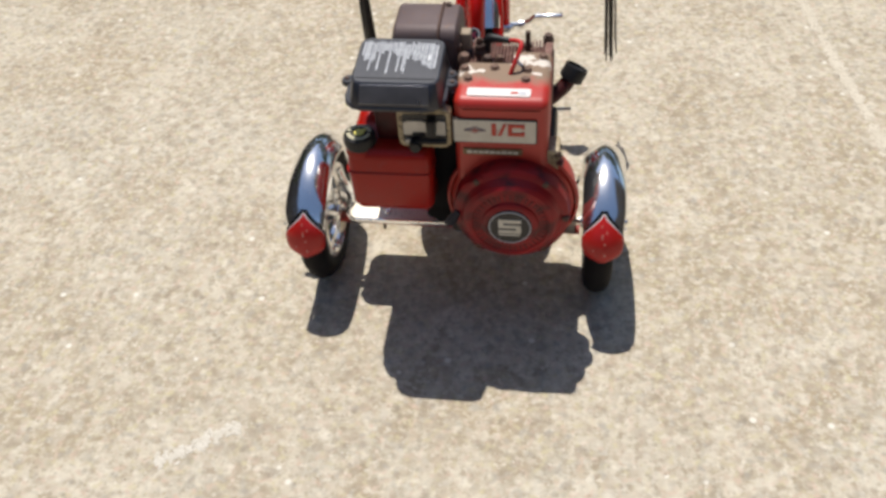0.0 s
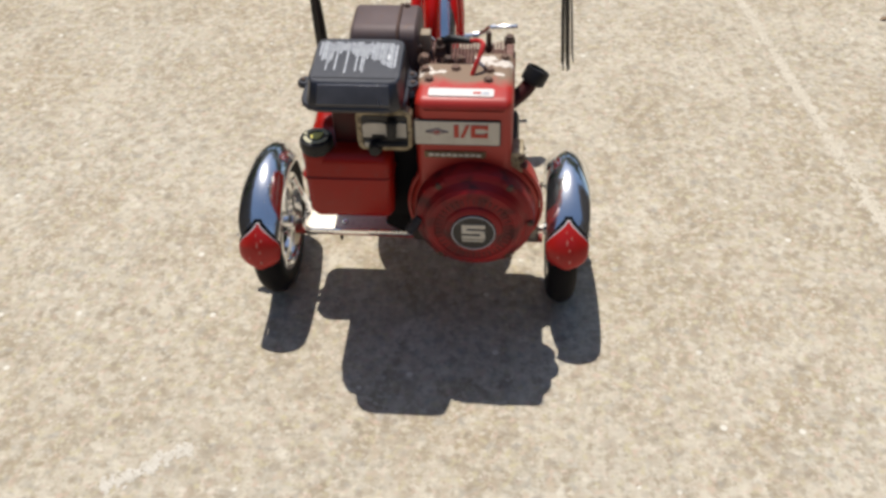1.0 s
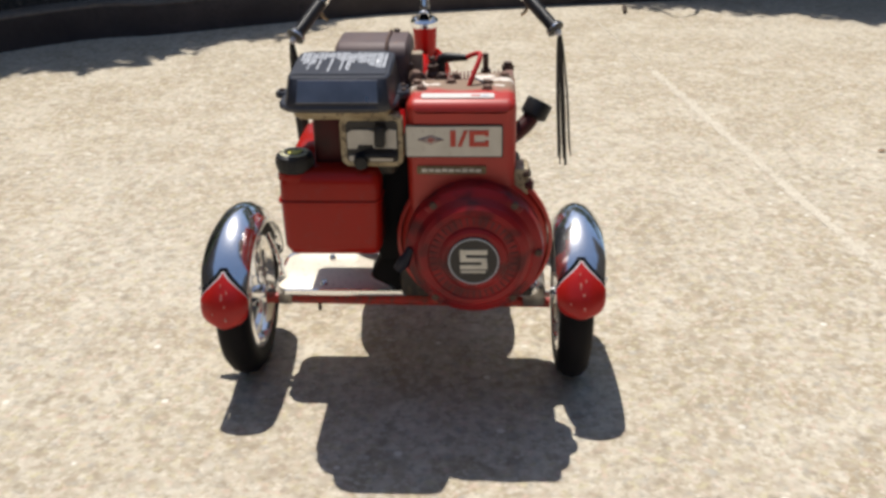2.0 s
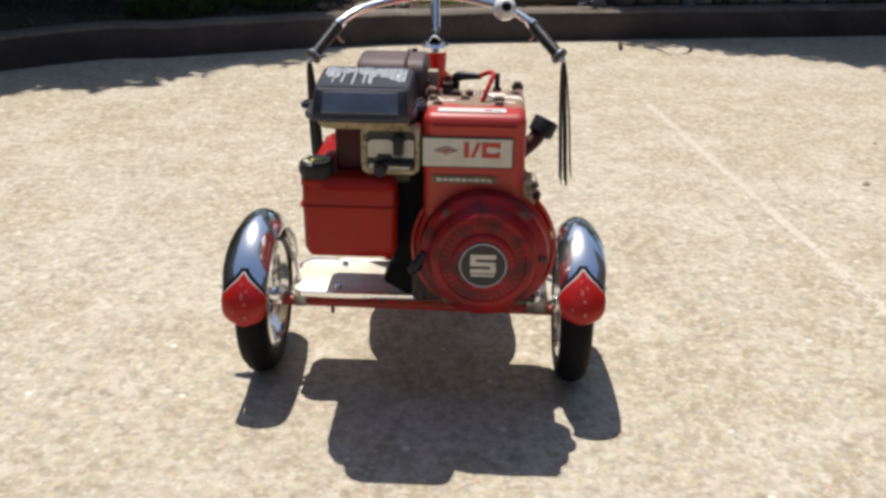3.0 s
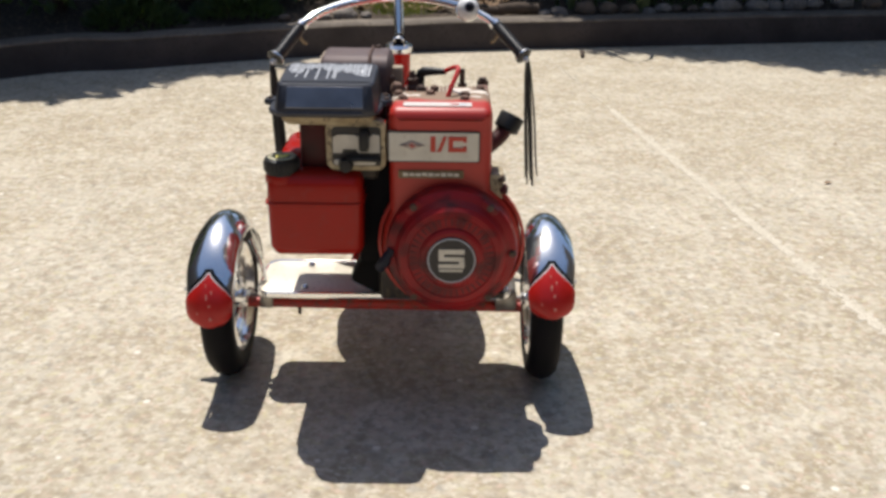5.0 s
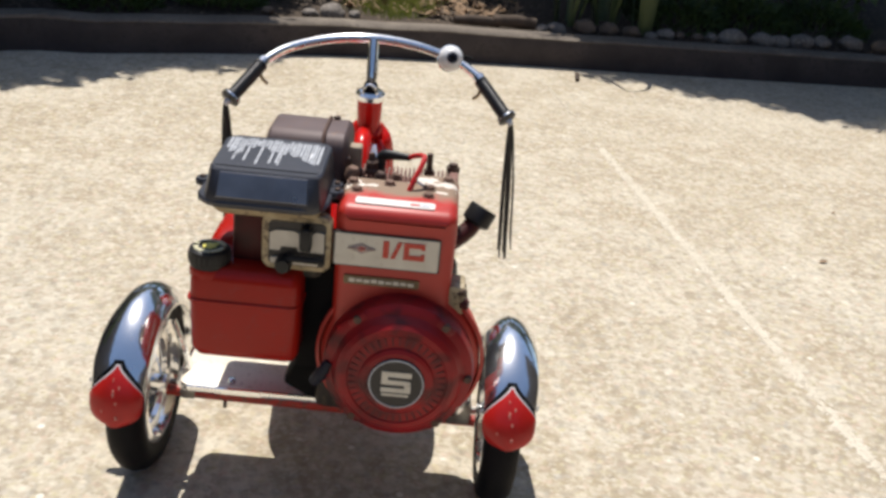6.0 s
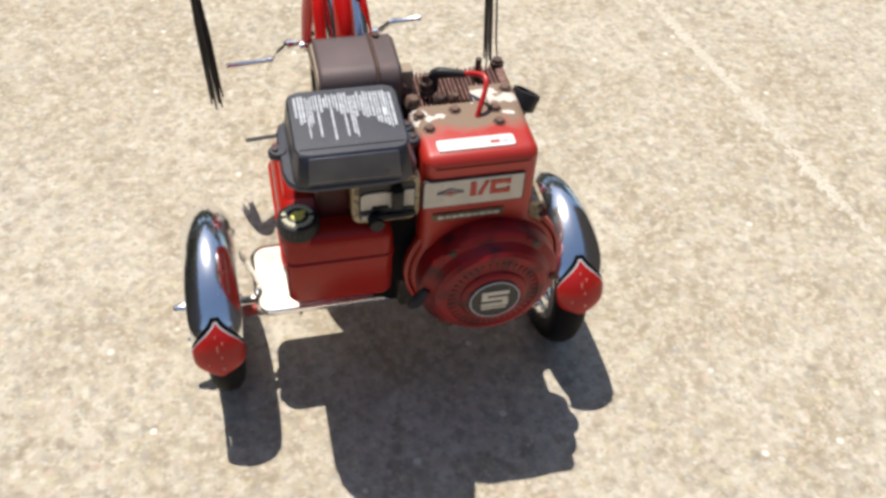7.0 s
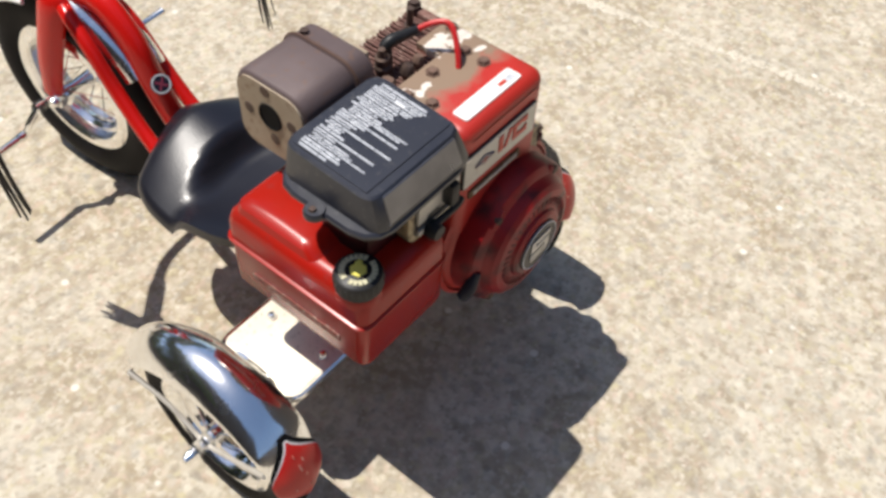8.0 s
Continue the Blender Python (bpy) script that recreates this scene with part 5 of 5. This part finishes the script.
def shaded(x, y):
    """Whether the crowns shade this spot of the ground."""
    wob = 0.05 * noise.noise((x * 2.3, y * 2.3, 7)) + 0.05 * noise.noise((x * 7, y * 7, 2))
    left = float(np.interp(x, [-4, -2.2, -1.52, -1.29, -1.09, -0.95, -0.715, -0.5, -0.38], [-0.1, 1.35, 1.956, 2.037, 2.189, 2.304, 2.437, 2.68, 9]))
    right = float(np.interp(x, [0.58, 0.69, 0.73, 1.06, 1.27, 1.51, 1.82, 4.5], [9, 3.1, 2.99, 2.894, 2.74, 2.72, 2.565, 2.1]))
    deep = 4.1 if -0.5 < x < 0.62 else 9
    if y > 3.1 and x > max(0.27, 0.62 - 0.9 * (y - 3.1)) + 2 * wob:
        return True
    # gaps that let the sun onto the shrubs
    if (x + 0.93) ** 2 + (y - 3.36) ** 2 < 0.055 or (x + 0.60) ** 2 + (y - 3.42) ** 2 < 0.03:
        return False
    return y + wob > min(left, right, deep)


rnd = random.Random(21)
TREES = [(-3.1, 4.4), (-1.3, 5.2), (1.1, 5.6), (3.0, 5.0)]
crowns = [[] for _ in TREES]
tips = [[] for _ in TREES]
for i in range(27):
    for j in range(17):
        gx = -4.4 + 0.34 * i + rnd.uniform(-0.1, 0.1)
        gy = 0.2 + 0.36 * j + rnd.uniform(-0.1, 0.1)
        rr = rnd.uniform(0.24, 0.34)
        if not all(shaded(gx + a * rr * 0.85, gy + b * rr * 0.85) for a, b in ((1, 0), (-1, 0), (0, 1), (0, -1), (0, 0))):
            rr *= 0.45
            if not all(shaded(gx + a * rr * 0.85, gy + b * rr * 0.85) for a, b in ((1, 0), (-1, 0), (0, 1), (0, -1), (0, 0))):
                continue
        h = rnd.uniform(2.0, 2.9)
        c = Vector((gx - 0.14 * h, gy + 0.37 * h, h))
        t = min(range(4), key=lambda k: (TREES[k][0] - c.x) ** 2 + (TREES[k][1] - c.y) ** 2)
        crowns[t] += clump(rnd, c, rr, int(7000 * rr * rr) + 50, 0.11)
        if rnd.random() < 0.3:
            tips[t].append(c)
# twigs with smaller leaves fill the crowns' edges
for i in range(84):
    for j in range(39):
        gx = -4.2 + 0.10 * i + rnd.uniform(-0.03, 0.03)
        gy = 0.4 + 0.10 * j + rnd.uniform(-0.03, 0.03)
        ring_in = [shaded(gx + a * 0.06, gy + b * 0.06) for a, b in ((1, 0), (-1, 0), (0, 1), (0, -1), (0, 0))]
        ring_out = [shaded(gx + a * 0.45, gy + b * 0.45) for a, b in ((1, 0), (-1, 0), (0, 1), (0, -1))]
        if all(ring_in) and not all(ring_out) and gy < kerb_y(gx) + 0.9:
            h = rnd.uniform(1.9, 2.2)
            c = Vector((gx - 0.14 * h, gy + 0.37 * h, h))
            t = min(range(4), key=lambda k: (TREES[k][0] - c.x) ** 2 + (TREES[k][1] - c.y) ** 2)
            crowns[t] += clump(rnd, c, 0.10, 120, 0.056)
for k, (tx, ty) in enumerate(TREES):
    base = Vector((tx, ty, bed_z(tx, ty) - 0.05))
    tree = thing("tree", base, "shade tree with dense green leaves over the garden bed", "tree", "trees behind the kerb")
    top = base + Vector((0.1, -0.2, 1.9))
    trunk = part("trunk", tube([base, base.lerp(top, 0.5) + Vector((0.05, 0.03, 0)), top], [0.13, 0.1, 0.075], 12, 8), M["bark"], tree, "rough grey-brown trunk")
    for q in tips[k]:
        part("limb", tube([base.lerp(top, 0.75), base.lerp(top, 0.95).lerp(q, 0.45) + Vector((0, 0, 0.12)), q], [0.05, 0.03, 0.008], 7, 4), M["bark"], tree)
    leaf_mesh("crown", crowns[k], M["leaf"], tree, "dense green crown with gaps")

# dark shrubs along the bank
SHRUBS = [(-2.3, 2.75, 0.55), (-1.6, 2.95, 0.5), (-1.12, 3.25, 0.46), (-0.82, 3.5, 0.42), (-1.9, 3.9, 0.85), (-0.9, 4.3, 0.75), (-0.35, 4.9, 0.6), (0.65, 4.4, 0.5), (1.25, 4.1, 0.6), (2.0, 4.2, 0.7), (2.9, 4.1, 0.8), (0.1, 5.9, 0.8), (1.6, 5.3, 0.9), (-2.9, 2.4, 0.6), (-0.15, 5.3, 0.4)]
for x, y, r in SHRUBS:
    z = bed_z(x, y)
    sh = thing("shrub", (x, y, z - 0.02), "dense dark green garden shrub in deep shade", "shrub", "shrubs along the bank")
    lv = []
    for _ in range(int(16 + 20 * r)):
        a = rnd.uniform(0, 6.28)
        q = rnd.random() ** 0.5
        c = Vector((x + r * 0.8 * q * math.cos(a), y + r * 0.7 * q * math.sin(a), z + 0.08 + rnd.random() * r * 1.5 * (1 - 0.5 * q)))
        lv += clump(rnd, c, 0.17, 70, 0.06)
    leaf_mesh("foliage", lv, M["shrub"], sh)
    for _ in range(6):
        a = rnd.uniform(0, 6.28)
        part("stem", rod((x, y, z - 0.03), (x + 0.5 * r * math.cos(a), y + 0.5 * r * math.sin(a), z + r * 1.1), 0.012, 6), M["bark"], sh)

# low mounding groundcover
for x, y, r in ((1.24, 3.62, 0.25), (1.58, 3.70, 0.25), (1.0, 3.85, 0.2), (1.97, 3.82, 0.25), (-1.25, 2.85, 0.2), (-0.85, 3.05, 0.18)):
    z = bed_z(x, y)
    g = thing("groundcover", (x, y, z), "low mounding green groundcover plant in shade", "plant", "groundcover plants")
    lv = []
    for _ in range(1300):
        a, q = rnd.uniform(0, 6.28), rnd.random() ** 0.5
        p = Vector((x + r * q * math.cos(a), y + r * q * math.sin(a), z - 0.01 + 0.55 * r * (1 - q * q) * rnd.random() ** 0.4))
        d = (Vector((math.cos(a), math.sin(a), rnd.uniform(0.2, 1.4))) + rand_dir(rnd) * 0.6).normalized()
        s = d.orthogonal().normalized()
        lv.append((p, d, Matrix.Rotation(rnd.uniform(0, 6.28), 3, d) @ s, rnd.uniform(0.03, 0.06), rnd.uniform(0.008, 0.014)))
    leaf_mesh("foliage", lv, M["shrub"], g)


def strap_plant(x, y, blades, seed):
    """Clump of long arching strap leaves, each blade a mesh of its own."""
    r2 = random.Random(seed)
    z = bed_z(x, y)
    plant = thing("strap_leaf_plant", (x, y, z), "clump of tall arching green strap leaves", "plant", "strap leaf plants")
    for k in range(blades):
        a = r2.uniform(0, 6.28)
        lean = r2.choice((0.10, 0.24, 0.40, 0.55))
        L = r2.uniform(0.40, 0.74)
        out = Vector((math.cos(a), math.sin(a) * 0.7, 0))
        base = Vector((x, y, z - 0.01)) + out * 0.055
        droop = 1.0 if lean < 0.2 else r2.uniform(0.45, 0.75)
        pts = [base, base + out * lean * 0.22 + Vector((0, 0, L * 0.5)), base + out * lean * 0.62 + Vector((0, 0, L * 0.86)), base + out * lean * 1.05 + Vector((0, 0, L * (0.94 * droop + 0.06)))]
        w = r2.uniform(0.009, 0.0165)
        part("blade", tube(pts, [w * 0.8, w * 1.1, w * 0.75, 0.001], 6, 6, flat=0.14, up=(-out.y, out.x, 0.001)), M["iris"], plant)


strap_plant(0.68, 3.36, 8, 3)
strap_plant(0.86, 3.42, 9, 4)
strap_plant(1.03, 3.36, 8, 8)


def rock(x, y, r, mat, label, seed, flat=0.62, stretch=1.0):
    bmr = bmesh.new()
    bmesh.ops.create_icosphere(bmr, subdivisions=3, radius=1.0)
    z = 0.112 if y - kerb_y(x) < 0.2 else bed_z(x, y)
    for v in bmr.verts:
        k = 1 + 0.22 * noise.noise(v.co * 1.3 + Vector((seed, 0, 0))) + 0.07 * noise.noise(v.co * 4 + Vector((seed, 3, 0)))
        v.co = Vector((v.co.x * r * k * stretch, v.co.y * r * k * 0.85, v.co.z * r * k * flat))
    bmr.transform(Matrix.Translation((x, y, z + r * flat * 0.55)) @ Matrix.Rotation(seed * 1.7, 4, "Z") if stretch == 1.0 else Matrix.Translation((x, y, z + r * flat * 0.55)) @ Matrix.Rotation(0.15, 4, "Z"))
    return tagged(part("rock", bmr, M[mat], sharp=70), label, "rock", "rocks edging the garden bed")


PALE, BROWN = "rounded pale grey edging stone on the garden bed", "rounded brown edging stone on the garden bed"
for i, (x, o, r, m) in enumerate(((-0.36, 0.20, 0.062, "rock"), (-0.45, 0.2, 0.035, "rock"), (-0.27, 0.22, 0.03, "rock"), (-0.62, 0.2, 0.028, "rock_brown"), 
                                 (0.62, 0.19, 0.048, "rock"), (0.555, 0.19, 0.035, "rock"), (0.75, 0.2, 0.055, "rock_brown"), (0.86, 0.2, 0.05, "rock_brown"), (0.97, 0.2, 0.045, "rock_brown"), (1.06, 0.19, 0.04, "rock"),
                                 (1.13, 0.2, 0.042, "rock"), (1.2, 0.21, 0.03, "rock_brown"), (1.28, 0.2, 0.03, "rock_brown"), (1.345, 0.2, 0.038, "rock"), (1.45, 0.2, 0.066, "rock"), (1.6, 0.21, 0.062, "rock"), (1.69, 0.21, 0.05, "rock"),
                                 (1.79, 0.2, 0.058, "rock"), (1.9, 0.21, 0.05, "rock"), (2.05, 0.22, 0.06, "rock"), (2.2, 0.2, 0.055, "rock_brown"))):
    rock(x, kerb_y(x) + o, r, m, PALE if m == "rock" else BROWN, i + 1)
for i in range(16):
    x, y = rnd.uniform(-0.18, 0.2), rnd.uniform(3.75, 4.7)
    rock(x, y, rnd.uniform(0.025, 0.06), rnd.choice(("rock", "rock_brown")), "small stone lying on the rough bank", 40 + i)

# short logs lying on the kerb's back edge
for i, (x0, x1, r) in enumerate(((0.16, 0.36, 0.022), (0.33, 0.52, 0.028))):
    a = Vector((x0, kerb_y(x0) + 0.15, 0.128 + r))
    b = Vector((x1, kerb_y(x1) + 0.15, 0.126 + r))
    tagged(part("log", tube([a, a.lerp(b, 0.5) + Vector((0, 0.006, 0.004)), b], [r * 0.8, r, r * 0.9], 12, 8), M["bark"], sharp=50), "short dark weathered log lying along the kerb", "log", "logs along the kerb")

# wooden stake and pale boards on the bank
zst = bed_z(0.215, 3.5)
tagged(part("stake", box(0.200, 0.232, 3.49, 3.518, zst - 0.05, 0.50, 0.003), M["wood"]), "orange-brown square wooden stake driven into the bed", "stake")
for y in (3.9, 4.25, 4.6):
    zb = bed_z(0.13, y)
    tagged(part("board", box(0.04, 0.24, y, y + 0.09, zb - 0.01, zb + 0.028, 0.004), M["board"]), "pale weathered board lying as a garden step", "board", "garden step boards")

# lit patch of grass, scattered dry leaves
lv = []
for _ in range(5200):
    a, q = rnd.uniform(0, 6.28), rnd.random() ** 0.8
    q *= 1 + 0.35 * noise.noise((math.cos(a) * 2, math.sin(a) * 2, 5))
    x, y = -0.12 + 0.25 * q * math.cos(a), 3.44 + 0.36 * q * math.sin(a)
    d = (Vector((rnd.uniform(-0.5, 0.5), rnd.uniform(-0.5, 0.5), 1))).normalized()
    s = d.orthogonal().normalized()
    lv.append((Vector((x, y, bed_z(x, y) - 0.012)), d, Matrix.Rotation(rnd.uniform(0, 6.28), 3, d) @ s, rnd.uniform(0.03, 0.095) * (1.05 - 0.7 * q), rnd.uniform(0.004, 0.007)))
tagged(leaf_mesh("grass", lv, M["grass"]), "sunlit tuft of green grass on the bank", "grass", kind="stuff")
lv = []
for _ in range(1700):
    x, y = rnd.uniform(-0.4, 0.45), rnd.uniform(3.2, 4.9)
    d = Vector((rnd.uniform(-1, 1), rnd.uniform(-1, 1), rnd.uniform(-0.1, 0.4))).normalized()
    s = d.cross(Vector((rnd.uniform(-0.3, 0.3), rnd.uniform(-0.3, 0.3), 1))).normalized()
    L = rnd.uniform(0.03, 0.07)
    lv.append((Vector((x, y, bed_z(x, y) + 0.006)), d, s, L, L * 0.5))
tagged(leaf_mesh("leaf_litter", lv, M["mulch"]), "dry brown fallen leaves on the soil", "leaf litter", kind="stuff")

# specks on the driveway
for x, y, L in ((1.161, 1.147, 0.016), (1.321, 1.531, 0.011)):
    d = Vector((0.9, 0.4, 0.1)).normalized()
    lf = leaf_mesh("fallen_leaf", [(Vector((x - L, y, 0.003)), d, Vector((-0.4, 0.9, 0.05)).normalized(), L * 2, L * 0.9)], M["mulch"])
    tagged(lf, "small dry brown leaf lying on the concrete", "leaf", "fallen leaves")
# short dark twig lying at the foot of the kerb
tagged(part("twig", tube([(0.690, 2.83, 0.008), (0.697, 2.88, 0.015), (0.700, 2.935, 0.010)], [0.006, 0.011, 0.008], 8, 4), M["bark"], sharp=60), "short dark twig lying on the concrete by the kerb", "twig")
